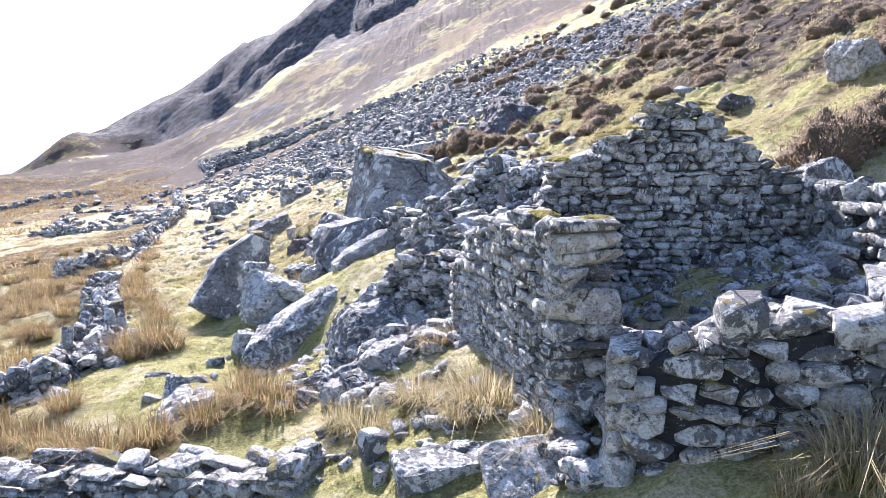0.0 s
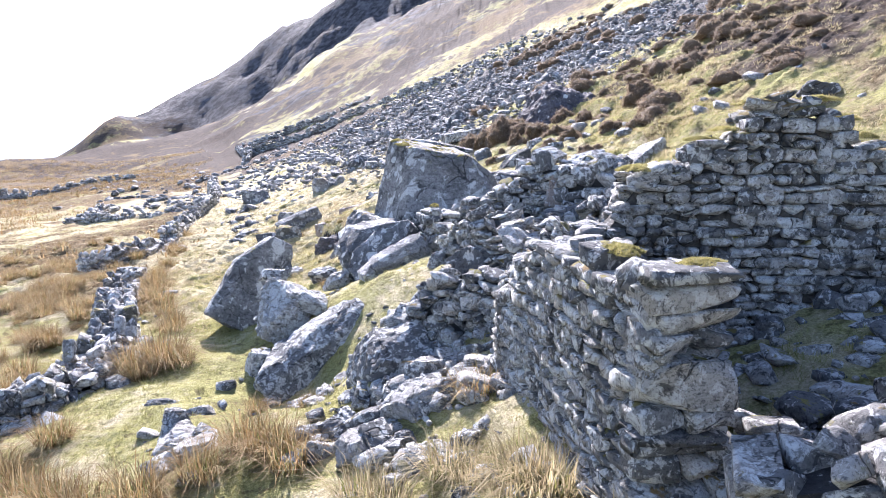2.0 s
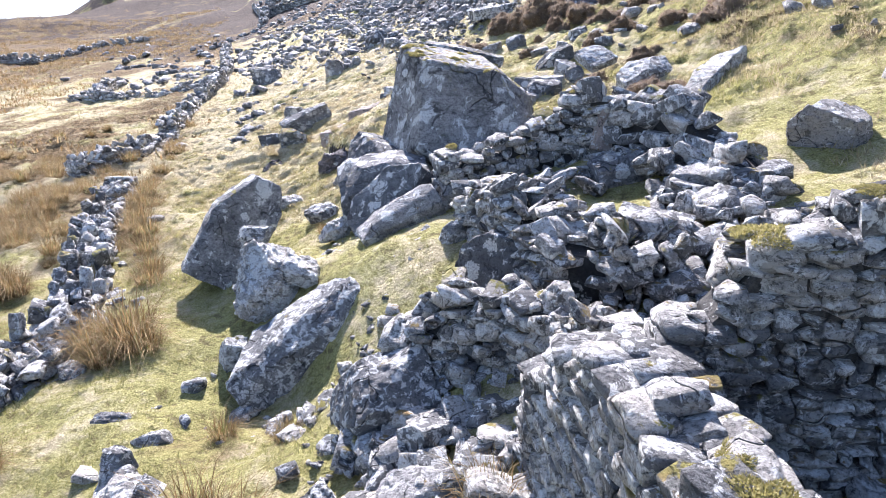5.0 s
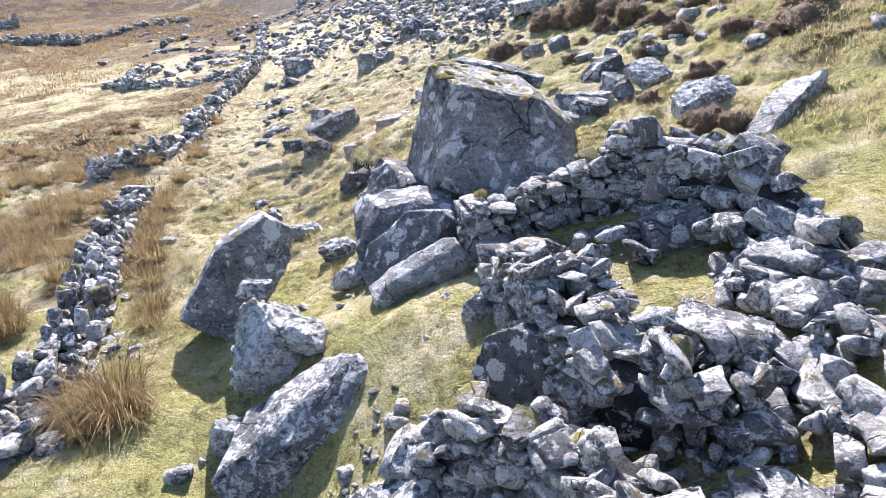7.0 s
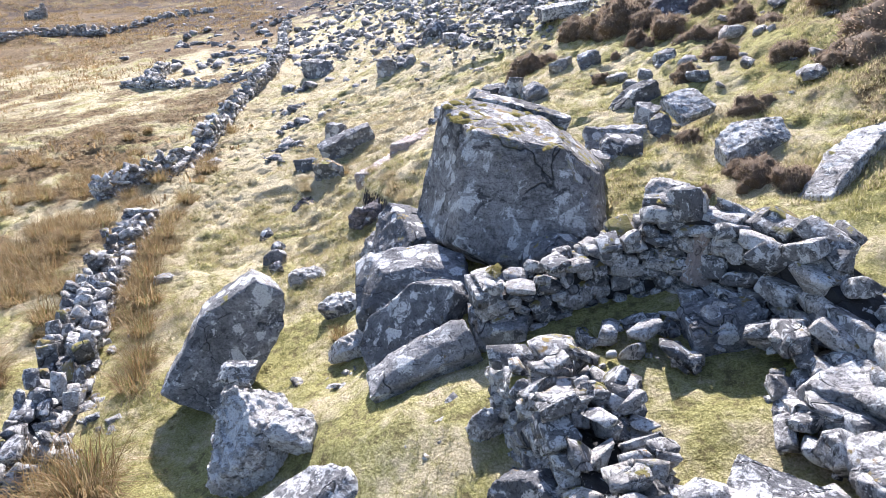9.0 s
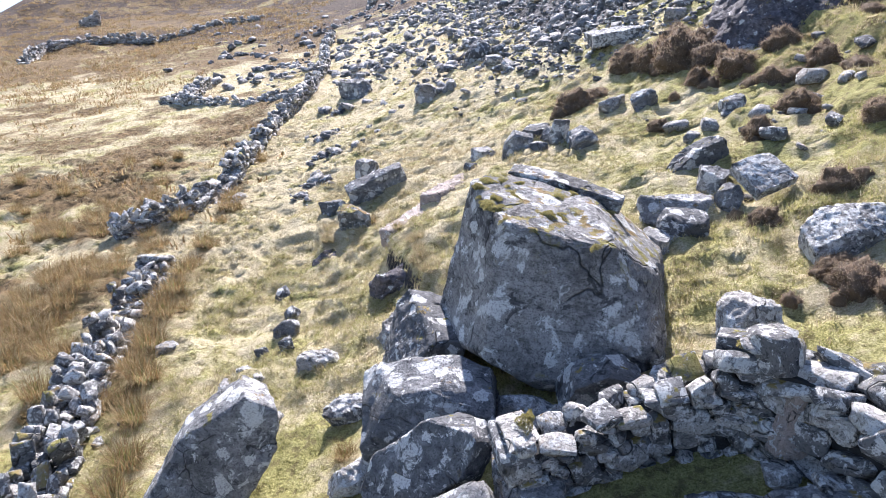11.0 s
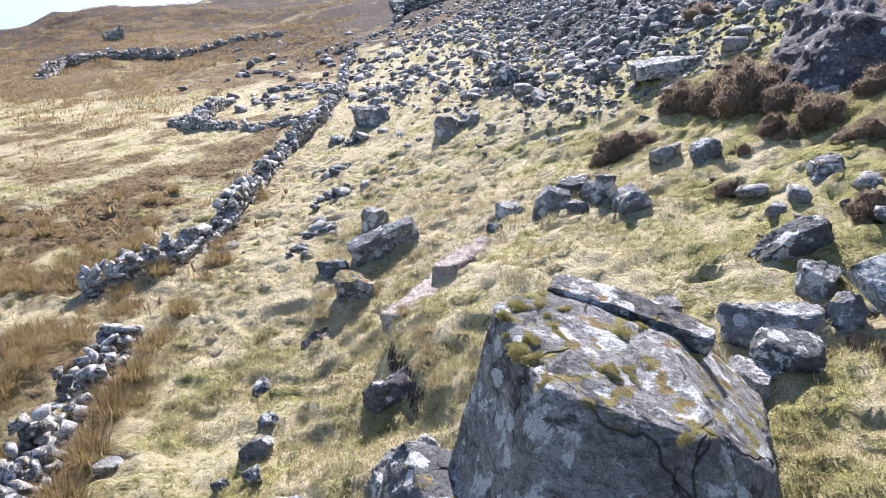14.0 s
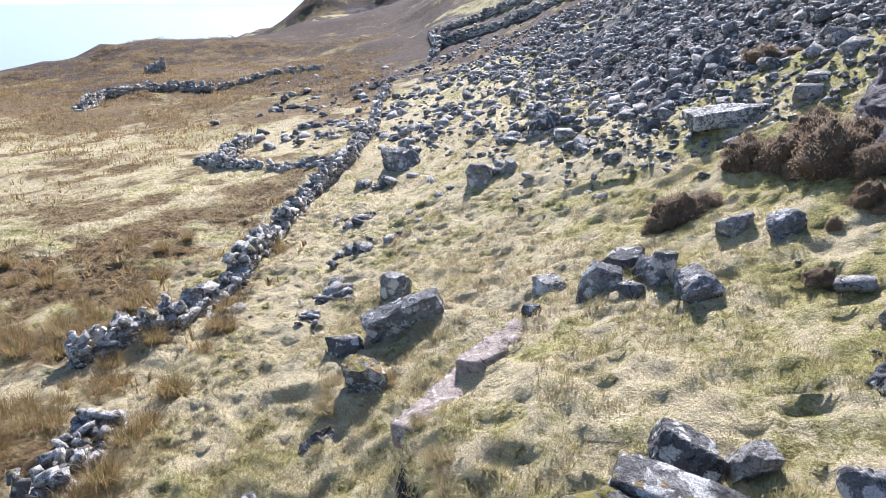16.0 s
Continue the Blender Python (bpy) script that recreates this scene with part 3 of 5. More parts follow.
# ---- ground, sea, far hills ----
def spaced(fine_lo, fine_hi, fine, lo, hi, growth, cap):
    mid = list(np.arange(fine_lo, fine_hi, fine))
    up, d = [mid[-1]], fine
    while up[-1] < hi:
        d = min(d * growth, cap)
        up.append(up[-1] + d)
    down, d = [mid[0]], fine
    while down[-1] > lo:
        d = min(d * growth, cap)
        down.append(down[-1] - d)
    return np.array(down[:0:-1] + mid + up[1:])


def lay_ground():
    xs = spaced(-22, 14, 0.125, -520, 420, 1.055, 4.2)
    ys = spaced(4, 44, 0.125, -45, 560, 1.045, 3.8)
    X, Y = np.meshgrid(xs, ys)
    X, Y = X.ravel(), Y.ravel()
    Z = ground(X, Y)
    nx, ny = len(xs), len(ys)
    i = (np.arange(ny - 1)[:, None] * nx + np.arange(nx - 1)[None]).ravel()
    heap = Heap()
    heap.add(np.stack([X, Y, Z], 1), np.stack([i, i + 1, i + nx + 1, i + nx], 1))
    me = heap.mesh("ground", TURF)
    me.shade_smooth()
    u = upslope(X, Y)
    far = step(Y, 120, 300)
    scree = 0.9 * step(u, 3, 9) * step(Y, 44, 52) * (1 - step(u, 26, 40)) * (1 - step(Y, 90, 150)) + 0.10 * far * step(u, -70, 0) + 0.2 * step(Y, 95, 140) * step(u, 0, 20) * (1 - far) + 0.25 * step(u, 12, 30) * step(Y, 40, 80)
    spur = np.exp(-((Y - 184 + 0.75 * rise(u - 5, 6.0)) / 13) ** 2)
    heath = 0.44 * step(u, 11, 17) * (1 - far) + 0.5 * step(Y, 90, 150) * step(u, -30, 12) * (1 - far) + 0.48 * far * step(u, -80, -50)
    rush = (0.74 + 0.25 * bumps(X, Y, 17, 41) + 0.3 * bumps(X, Y, 4, 50)) * step(-u, 4, 14) * step(Y, 56, 80) * (1 - 0.6 * step(Y, 190, 280)) + (0.43 + 0.22 * bumps(X, Y, 5, 42) + 0.32 * bumps(X, Y, 1.6, 49)) * step(-X, 9, 13) * step(-u, 7, 11) * (1 - step(Y, 56, 70))
    heath = heath + 0.40 * step(Y, 75, 120) * (1 - far) * (1 - step(u, -4, 10)) + 0.24 * step(u, 5, 9) * (1 - 0.5 * step(u, 11, 17)) * (1 - step(Y, 30, 50))
    scree = scree + 0.22 * step(Y, 80, 120) * (1 - far) * step(u, -40, -5)
    rush = rush + (0.46 + 0.5 * bumps(X, Y, 2.2, 43)) * step(-X, 2.5, 5) * (1 - step(Y, 13, 17)) * step(Y, 3, 8) + 0.46 * step(u, 5, 9) * (1 - step(Y, 36, 52)) + 0.25 * step(Y, 80, 120) * (1 - far) * step(u, -60, -30)
    heath = (heath + 0.2 * step(Y, 80, 110) + 0.35 * step(Y, 192, 225)) * (1 - 0.1 * spur)
    scree, rush = scree * (1 - 0.5 * spur), rush * (1 - 0.8 * spur)
    heath = heath + 0.14 * step(Y, 100, 130) * (1 - step(Y, 195, 220))
    crag = step(Y, 195, 235) * (0.55 + 0.2 * step(u, -40, 40)) + 0.40 * step(Y, 95, 125) * (1 - spur) * step(u, -10, 25)
    mid = step(Y, 72, 104)
    heath = heath * (1 - mid) + mid * (0.64 + 0.22 * bumps(X, Y, 27, 44) + 0.16 * bumps(X, Y, 9, 45))
    scree = scree * (1 - mid) + mid * step(u, -20, 15) * (0.2 + 0.25 * bumps(X, Y, 33, 47))
    rush = rush * (1 - 0.6 * mid * step(u, -45, -15)) + mid * (0.46 + 0.35 * bumps(X, Y, 14, 48)) * step(u, -30, 0)
    # crag past y 205 also puts the far slope's shadow into its colour
    crag = crag * 0.35 + mid * (0.22 + 0.3 * bumps(X + 0.6 * Y, 2.4 * u, 30, 46)) * step(u, -30, 0) + 0.5 * step(Y, 205, 240)
    dry = np.maximum(step(Y, 17, 30) * (1 - 0.75 * step(Y, 75, 110)) * (1 - 0.7 * step(u, 6, 10)), 0.15 * step(X, 4.5, 8))
    dry = dry * (1 - 0.6 * step(u, -1, 6))
    dry = dry - 0.45 * step(u, 6, 10) * (1 - step(Y, 50, 80))
    for name, v in (("scree", scree), ("heath", heath), ("rush", rush), ("dry", dry), ("crag", crag + 0.85 * banks(X, Y)[1])):
        me.attributes.new(name, "FLOAT", "POINT").data.foreach_set("value", v.astype(np.float32))
    tagged(new("ground", me), "sloping hill turf of moss and straw-coloured grass", "ground", kind="structure")


lay_ground()


def lay_sea():
    tagged(new("water", shape("water", [(-4900, -800, -46), (4900, -800, -46), (4900, 4800, -46), (-4900, 4800, -46)], [(0, 1, 2, 3)], SEA)), "bright sea far below the hillside", "sea", kind="structure")
    # hill strip whose haze and brightness come from its colour and glow
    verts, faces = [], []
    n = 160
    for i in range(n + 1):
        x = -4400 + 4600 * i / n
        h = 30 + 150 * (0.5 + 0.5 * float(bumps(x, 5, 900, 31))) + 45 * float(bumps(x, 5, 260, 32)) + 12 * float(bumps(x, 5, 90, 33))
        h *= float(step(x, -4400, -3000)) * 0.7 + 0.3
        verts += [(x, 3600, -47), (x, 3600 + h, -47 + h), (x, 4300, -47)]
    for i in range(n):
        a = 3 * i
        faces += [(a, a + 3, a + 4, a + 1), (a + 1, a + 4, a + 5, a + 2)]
    tagged(new("backdrop", shape("backdrop", verts, faces, HILLS, True)), "glowing hills across the water, haze put into their pale colour", "hills", kind="structure")


lay_sea()


# ---- the ruined house ----
def house():
    gable = thing("gable_wall", (3.6, 10.6, 0), "tall dry-stone gable wall of a roofless ruin, mossy along its peak", "wall", "walls of the ruined house")
    line = Line((1.35, 10.55, 1.95), (1.7, 10.58, 2.3), (1.95, 10.6, 2.66), (2.9, 10.6, 3.15), (3.55, 10.6, 3.62), (4.05, 10.6, 3.55), (4.9, 10.62, 2.9), (5.9, 10.65, 2.35), (6.5, 10.65, 2.25))
    stonework(gable, line, 0.62, (-0.15,), (0.085, 0.17), (0.13, 0.42), 21, focus=(3.4, 10.2), limit=300, ragged=0.07, tilt=7.0, caps=0.9, sorts=("block", "wedge", "slab"), jut=0.03)
    left = thing("side_wall", (1.2, 9.0, 0), "thick dry-stone side wall with a broken squared end and mossy top stones", "wall", "walls of the ruined house")
    line = Line((1.78, 7.32, 2.02), (1.52, 8.2, 1.98), (1.02, 10.1, 1.86), (0.75, 10.9, 1.5), (0.55, 11.5, 0.9))
    stonework(left, line, 0.86, (-0.55,), (0.09, 0.22), (0.16, 0.48), 22, focus=(1.5, 7.5), limit=300, ragged=0.1, tilt=5.0, caps=0.75, sorts=("block", "slab", "slab", "wedge"), jut=0.02)
    right = thing("side_wall", (6.3, 8.0, 0), "dry-stone side wall of large dark blocks running from the gable", "wall", "walls of the ruined house")
    line = Line((6.25, 10.4, 2.25), (6.3, 9.0, 2.15), (6.4, 6.4, 2.1), (6.45, 4.6, 1.9))
    stonework(right, line, 0.7, (-0.1,), (0.14, 0.3), (0.2, 0.55), 23, focus=(6, 10), limit=160, ragged=0.1, tilt=5.0)
    front = thing("front_wall", (3.5, 6.0, 0), "low broken front wall of big blocks blotched with white lichen", "wall", "walls of the ruined house")
    line = Line((1.95, 6.35, 0.85), (2.5, 6.2, 1.06), (3.5, 6.0, 1.3), (4.3, 5.85, 1.45), (5.6, 5.6, 1.5))
    stonework(front, line, 0.75, (-0.75,), (0.17, 0.27), (0.26, 0.62), 24, focus=(3, 5.8), limit=200, ragged=0.1, tilt=6.0, sorts=("block", "block", "wedge"), caps=0.5)


house()


def rubble(name, label, spots, seed, limit=300, group="", category="rubble"):
    """Loose fallen stones. spots: x, y, spread, count, smallest, largest, height of the pile."""
    rng = random.Random(seed)
    x0, y0 = spots[0][0], spots[0][1]
    pile = thing(name, (x0, y0, level(x0, y0)), label, category, group)
    heap, made = Heap(), 0
    for cx, cy, spread, count, small, large, high in spots:
        for _ in range(count):
            r, a = spread * math.sqrt(rng.random()), rng.uniform(0, 2 * math.pi)
            x, y = cx + r * math.cos(a), cy + r * math.sin(a)
            s = rng.uniform(small, large) * rng.uniform(0.75, 1.2)
            z = level(x, y) + high * (1 - (r / spread) ** 2) * rng.uniform(0.2, 1.0) + s * 0.16
            m = laid(x, y, z, (s, s * rng.uniform(0.5, 0.95), s * rng.uniform(0.3, 0.65)), rng.uniform(-28, 28), rng.uniform(-28, 28), rng.uniform(0, 360))
            sort = rng.choice(("block", "slab", "wedge"))
            if made < limit:
                under("stone", rng.choice(SLABS) if rng.random() < 0.35 else rng.choice(STONES[sort]), pile, m)
                made += 1
            else:
                heap.stone(rng, m, sort)
        for _ in range(int(count * 1.4)):
            r, a = spread * 1.1 * math.sqrt(rng.random()), rng.uniform(0, 2 * math.pi)
            x, y, s = cx + r * math.cos(a), cy + r * math.sin(a), rng.uniform(0.06, 0.2)
            z = level(x, y) + high * max(0.0, 1 - (r / spread) ** 2) * rng.uniform(0.3, 1.05) + s * 0.2
            heap.stone(rng, laid(x, y, z, (s, s * rng.uniform(0.5, 0.95), s * rng.uniform(0.3, 0.7)), rng.uniform(-30, 30), rng.uniform(-30, 30), rng.uniform(0, 360)), "wedge")
    if heap.count:
        under("stone_litter", heap.mesh("stone_litter", WALL_BULK), pile, Matrix(), "", "stuff")
    return pile


rubble("rubble_heap", "fallen wall stones heaped inside the ruined house", [(2.4, 7.4, 0.7, 26, 0.25, 0.6, 0.7), (3.6, 7.2, 0.9, 30, 0.25, 0.6, 0.75), (4.8, 7.2, 0.9, 24, 0.25, 0.6, 0.6), (3.5, 9.0, 1.6, 40, 0.15, 0.5, 0.1), (3.6, 10.0, 1.8, 30, 0.15, 0.45, 0.2), (4.6, 8.4, 1.2, 34, 0.2, 0.55, 0.35), (5.3, 9.4, 0.8, 20, 0.2, 0.5, 0.3), (5.2, 7.0, 0.8, 24, 0.25, 0.6, 0.6)], 31)

# ---- the small enclosure and its fallen walls ----
def enclosure():
    back = thing("enclosure_wall", (0, 20, 0), "ruined dry-stone enclosure wall stepping up to its corner", "wall", "walls of the enclosure")
    line = Line((-1.75, 19.15, 1.2), (-0.9, 19.6, 1.3), (0.0, 20.1, 1.62), (0.8, 20.3, 2.1), (1.35, 20.35, 2.42))
    stonework(back, line, 0.75, 0.35, (0.13, 0.30), (0.2, 0.6), 41, focus=(0, 19), limit=180, ragged=0.14, tilt=9.0, caps=0.3, sorts=("block", "block", "slab", "wedge"))
    side = thing("enclosure_wall", (3, 18, 0), "broken enclosure wall of massive tumbled blocks", "wall", "walls of the enclosure")
    line = Line((1.25, 20.4, 2.45), (2.1, 19.85, 2.5), (3.1, 18.7, 2.45), (3.6, 17.6, 2.05), (3.95, 16.5, 1.75), (3.95, 15.3, 1.35))
    stonework(side, line, 0.95, 0.3, (0.2, 0.42), (0.3, 0.85), 42, focus=(2.5, 18), limit=200, ragged=0.16, tilt=10.0, caps=0.3, sorts=("block", "wedge", "wedge"))
    cross = thing("cross_wall", (0, 16, 0), "collapsed thick cross wall with sods and pale flat stones on top", "wall", "walls of the enclosure")
    line = Line((-0.75, 17.6, 1.05), (-0.1, 16.4, 1.38), (0.45, 15.2, 1.42), (1.0, 14.3, 1.36), (2.3, 14.45, 1.22), (2.5, 14.9, 0.9))
    stonework(cross, line, 1.25, 0.35, (0.1, 0.24), (0.13, 0.46), 43, focus=(0.5, 14.5), limit=300, ragged=0.26, tilt=17.0, caps=0.35, sorts=("block", "wedge", "wedge"))
    pier = thing("cross_wall", (0, 13.5, 0), "low tumbled wall around a small dark slot", "wall", "walls of the enclosure")
    line = Line((-1.75, 13.95, -0.15), (-0.8, 13.85, 0.5), (0.1, 13.5, 0.95), (0.75, 12.9, 1.0), (1.05, 12.2, 0.95))
    stonework(pier, line, 0.9, 0.4, (0.12, 0.24), (0.16, 0.46), 44, focus=(0, 13), limit=220, ragged=0.22, tilt=16.0, caps=0.4, sorts=("block", "wedge", "wedge", "slab"))


enclosure()
rubble("rubble_heap", "tumbled angular stones spilling from the fallen walls",
       [(2.9, 13.4, 1.0, 34, 0.3, 0.75, 0.6), (3.1, 15.3, 0.8, 22, 0.3, 0.7, 0.5), (3.0, 16.6, 0.7, 20, 0.25, 0.7, 0.5), (2.7, 17.8, 0.7, 20, 0.25, 0.7, 0.5), (1.9, 19.0, 0.7, 16, 0.25, 0.6, 0.4), (4.3, 14.0, 1.0, 26, 0.3, 0.7, 0.5), (2.2, 12.4, 0.8, 16, 0.2, 0.5, 0.3), (0.7, 11.6, 0.7, 30, 0.2, 0.5, 0.7), (0.1, 16.2, 0.8, 44, 0.15, 0.45, 1.35), (1.5, 14.4, 0.9, 44, 0.15, 0.5, 1.1), (-0.3, 13.6, 0.9, 44, 0.15, 0.45, 1.0), (0.5, 15.0, 0.7, 30, 0.15, 0.45, 1.3), (-1.4, 12.8, 1.0, 26, 0.2, 0.6, 0.2), (-1.9, 14.6, 0.7, 12, 0.15, 0.4, 0.1), (0.6, 18.4, 0.9, 16, 0.3, 0.6, 0.3)], 32)
rubble("rubble_heap", "loose lichened stones scattered in the grass below the wall",
       [(-0.2, 11.6, 1.0, 40, 0.15, 0.6, 0.2), (-1.6, 13.2, 1.2, 30, 0.15, 0.55, 0.12), (-0.6, 10.8, 1.3, 44, 0.15, 0.55, 0.08), (-2.3, 11.6, 1.2, 18, 0.2, 0.6, 0.05), (0.7, 8.2, 1.0, 22, 0.12, 0.4, 0.05), (-1.0, 8.6, 1.2, 14, 0.15, 0.45, 0.0), (1.5, 6.6, 0.5, 16, 0.15, 0.45, 0.15), (-5.4, 12.2, 0.7, 6, 0.3, 0.7, 0.0), (-3.6, 13.8, 1.0, 10, 0.15, 0.45, 0.0), (-2.6, 15.2, 0.7, 8, 0.15, 0.4, 0.0), (-5.0, 14.4, 1.0, 8, 0.15, 0.45, 0.0), (-4.6, 18.6, 0.9, 9, 0.12, 0.35, 0.0), (-1.9, 17.0, 0.6, 5, 0.12, 0.3, 0.0)], 33)
rubble("tumbled_stones", "stones fallen from the field wall into the rushes", [(-9.9, 14.1, 1.3, 30, 0.15, 0.45, 0.0), (-9.0, 15.6, 1.1, 28, 0.15, 0.45, 0.0), (-9.7, 18.0, 1.2, 28, 0.15, 0.45, 0.0), (-11.4, 20.8, 0.9, 14, 0.15, 0.4, 0.0), (-13.3, 24.2, 0.9, 12, 0.15, 0.4, 0.0), (-15.5, 28.4, 1.0, 14, 0.15, 0.4, 0.0), (-17.3, 34.6, 1.3, 26, 0.2, 0.5, 0.1)], 34)

# ---- field walls ----
def field_walls():
    near = thing("field_wall", (-10, 18, level(-10, 18)), "low tumbledown field wall of lichened stones", "wall", "field walls")
    corners = [(-12.2, 13.0), (-10.2, 13.7), (-9.2, 14.9), (-9.6, 16.8), (-10.7, 19.2), (-12.4, 22.0), (-14.0, 25.2), (-15.7, 28.7)]
    stonework(near, Line(*[(x, y, level(x, y) + 0.5) for x, y in corners]), 1.2, 0.15, (0.13, 0.25), (0.18, 0.55), 51, focus=(-10, 17), limit=300, ragged=0.32, tilt=26.0, sorts=("block", "wedge", "wedge"), caps=0.5)
    far = thing("field_wall", (-18, 36, level(-18, 36)), "long dry-stone field wall climbing away across the slope", "wall", "field walls")
    corners = [(-19.4, 31.0), (-18.0, 33.6), (-18.4, 37.0), (-19.7, 40.5), (-22.1, 47.7), (-23.4, 54.5), (-28.0, 66.0), (-33.5, 77.0), (-38.0, 88.0)]
    stonework(far, Line(*[(x, y, level(x, y) + 0.75) for x, y in corners]), 0.95, 0.15, (0.15, 0.27), (0.2, 0.6), 52, focus=(-18, 33), limit=300, ragged=0.42, tilt=18.0, sorts=("block", "wedge", "wedge"), caps=0.4)
    fore = thing("field_wall", (-4, 8.6, level(-4, 8.6)), "low wall of long pale slabs in the foreground grass", "wall", "field walls")
    corners = [(-7.6, 9.3), (-6.0, 9.1), (-4.5, 8.75), (-3.0, 8.3), (-1.8, 7.95)]
    stonework(fore, Line(*[(x, y, level(x, y) + 0.38) for x, y in corners]), 0.8, 0.1, (0.1, 0.18), (0.25, 0.95), 53, focus=(-3, 8.4), limit=200, ragged=0.12, tilt=9.0, sorts=("slab", "slab", "wedge"), caps=0.8)
    cross = thing("field_wall", (-34, 55, level(-34, 55)), "fallen stub of a cross wall in the pasture", "wall", "field walls")
    corners = [(-37.5, 56.5), (-34.5, 55.2), (-30.0, 54.2), (-25.0, 53.6)]
    stonework(cross, Line(*[(x, y, level(x, y) + h) for (x, y), h in zip(corners, (0.5, 0.9, 0.35, 0.4))]), 0.9, 0.1, (0.18, 0.3), (0.3, 0.7), 54, focus=(-34, 55), limit=60, ragged=0.3, tilt=14.0)
    spur = thing("field_wall", (-36, 60, level(-36, 60)), "fallen stub of a wall running uphill in the pasture", "wall", "field walls")
    corners = [(-34.8, 55.6), (-37.5, 62.0)]
    stonework(spur, Line(*[(x, y, level(x, y) + h) for (x, y), h in zip(corners, (0.9, 1.0))]), 1.0, 0.1, (0.18, 0.3), (0.3, 0.7), 55, focus=(-34, 55), limit=60, ragged=0.35, tilt=14.0)
    brow = thing("field_wall", (-78, 88, level(-78, 88)), "dark broken field wall along the far pasture", "wall", "field walls")
    corners = [(-76, 78.3), (-82, 87), (-80.5, 93), (-77.3, 98.6), (-73, 101), (-70.7, 109.3), (-64, 113.6)]
    stonework(brow, Line(*[(x, y, level(x, y) + h) for (x, y), h in zip(corners, (0.7, 1.7, 1.6, 1.2, 0.5, 0.9, 1.2))]), 1.3, 0.2, (0.22, 0.4), (0.35, 0.9), 56, focus=(-78, 88), limit=80, ragged=0.6, tilt=16.0)
    stack = thing("field_wall", (-98.7, 113.7, level(-98.7, 113.7)), "lone stub of dry-stone wall on the far pasture", "wall", "field walls")
    stonework(stack, Line((-100.2, 113.2, level(-100, 113) + 1.2), (-97.4, 114.4, level(-97, 114) + 2.6)), 1.4, 0.2, (0.3, 0.45), (0.4, 0.9), 58, focus=(-98, 113), limit=60, ragged=0.5, tilt=10.0)
    fold = thing("sheepfold_wall", (-41, 110, level(-41, 110)), "high grey dry-stone sheepfold wall on the far slope", "wall", "field walls")
    corners = [(-41.5, 108), (-44.5, 118), (-34, 117), (-22, 112), (-10, 104)]
    stonework(fold, Line(*[(x, y, level(x, y) + h) for (x, y), h in zip(corners, (0.6, 2.3, 1.3, 1.0, 0.6))]), 1.2, 0.2, (0.28, 0.45), (0.4, 1.0), 57, focus=(-41, 108), limit=60, ragged=0.5, tilt=8.0)
    inner = thing("sheepfold_wall", (-50, 132, level(-50, 132)), "grey dry-stone wall of a sheepfold higher on the far slope", "wall", "field walls")
    corners = [(-45, 119), (-53, 134), (-38, 132), (-24, 124)]
    stonework(inner, Line(*[(x, y, level(x, y) + h) for (x, y), h in zip(corners, (0.8, 1.5, 1.2, 0.8))]), 1.2, 0.2, (0.28, 0.45), (0.4, 1.0), 59, focus=(-45, 125), limit=40, ragged=0.6, tilt=9.0)


field_walls()


# ---- boulders ----
def on(x, y, up):
    return (x, y, level(x, y) + up)


boulder("big_boulder", (-1.9, 23.4, 1.4), (5.0, 5.0, 4.6), (0, 0, 0), (), 0, 3, GIANT, "huge split grey boulder with a mossy sloping top", "boulder", rough=0.014, fine=8, mesh=0.017,
        faces=[(0.15, -0.08, 0.98, 1.36), (0.2, 0.35, 0.92, 1.57), (-0.79, -0.56, 0.26, 1.53), (0.06, -0.91, 0.41, 1.51), (0.3, -0.93, 0.2, 2.06), (0.61, 0.12, 0.78, 1.47), (0.71, -0.36, 0.61, 1.8), (0.96, 0.0, 0.27, 1.9),
               (-0.8, 0.61, 0.05, 1.45), (0.0, 0.97, 0.2, 1.65), (-0.38, -0.54, -0.75, 1.86), (0.05, -0.8, -0.6, 2.2)])
boulder("rock", (-1.85, 24.5, 2.76), (2.2, 0.5, 0.3), (4, 11.5, -2), [(-0.6, 0, 0.8, 0.48)], 4, 2, GIANT, "split flake of grey rock lying on the huge boulder", rough=0.015, keep=0.8)
boulder("leaning_boulder", (-6.75, 19.55, -0.9), (1.45, 0.95, 2.75), (-16, 33, 22), [(-0.75, 0, 0.65, 0.46), (0.7, 0.1, 0.7, 0.5), (0.55, 0.1, -0.8, 0.5)], 2, 4, BOULDER, "upright leaning grey boulder spotted with white lichen", "boulder", rough=0.022, fine=6, keep=0.86)
boulder("rock", (-4.95, 17.2, -1.12), (1.3, 1.2, 1.15), (12, 20, 30), [(0.2, -0.6, 0.8, 0.44), (-0.7, -0.3, 0.5, 0.42), (0.6, -0.5, 0.3, 0.46)], 7, 5, SLAB, "blocky pale lichened rock beside the leaning boulder", rough=0.075, keep=0.72)
boulder("rock", (-4.4, 17.3, -0.85), (1.1, 0.8, 0.5), (10, 24, 12), [], 6, 146, SLAB, "white-crusted slab lying on a jagged rock", rough=0.04)
boulder("rock", (-5.6, 17.9, -0.32), (0.75, 0.6, 0.35), (0, 5, 10), [], 5, 6, SLAB, "flat pale stone lodged against the leaning boulder", rough=0.04)
boulder("rock", (-5.6, 17.75, -0.62), (0.65, 0.55, 0.35), (8, -5, 40), [], 5, 7, SLAB, "pale stone lodged under another against the leaning boulder", rough=0.04)
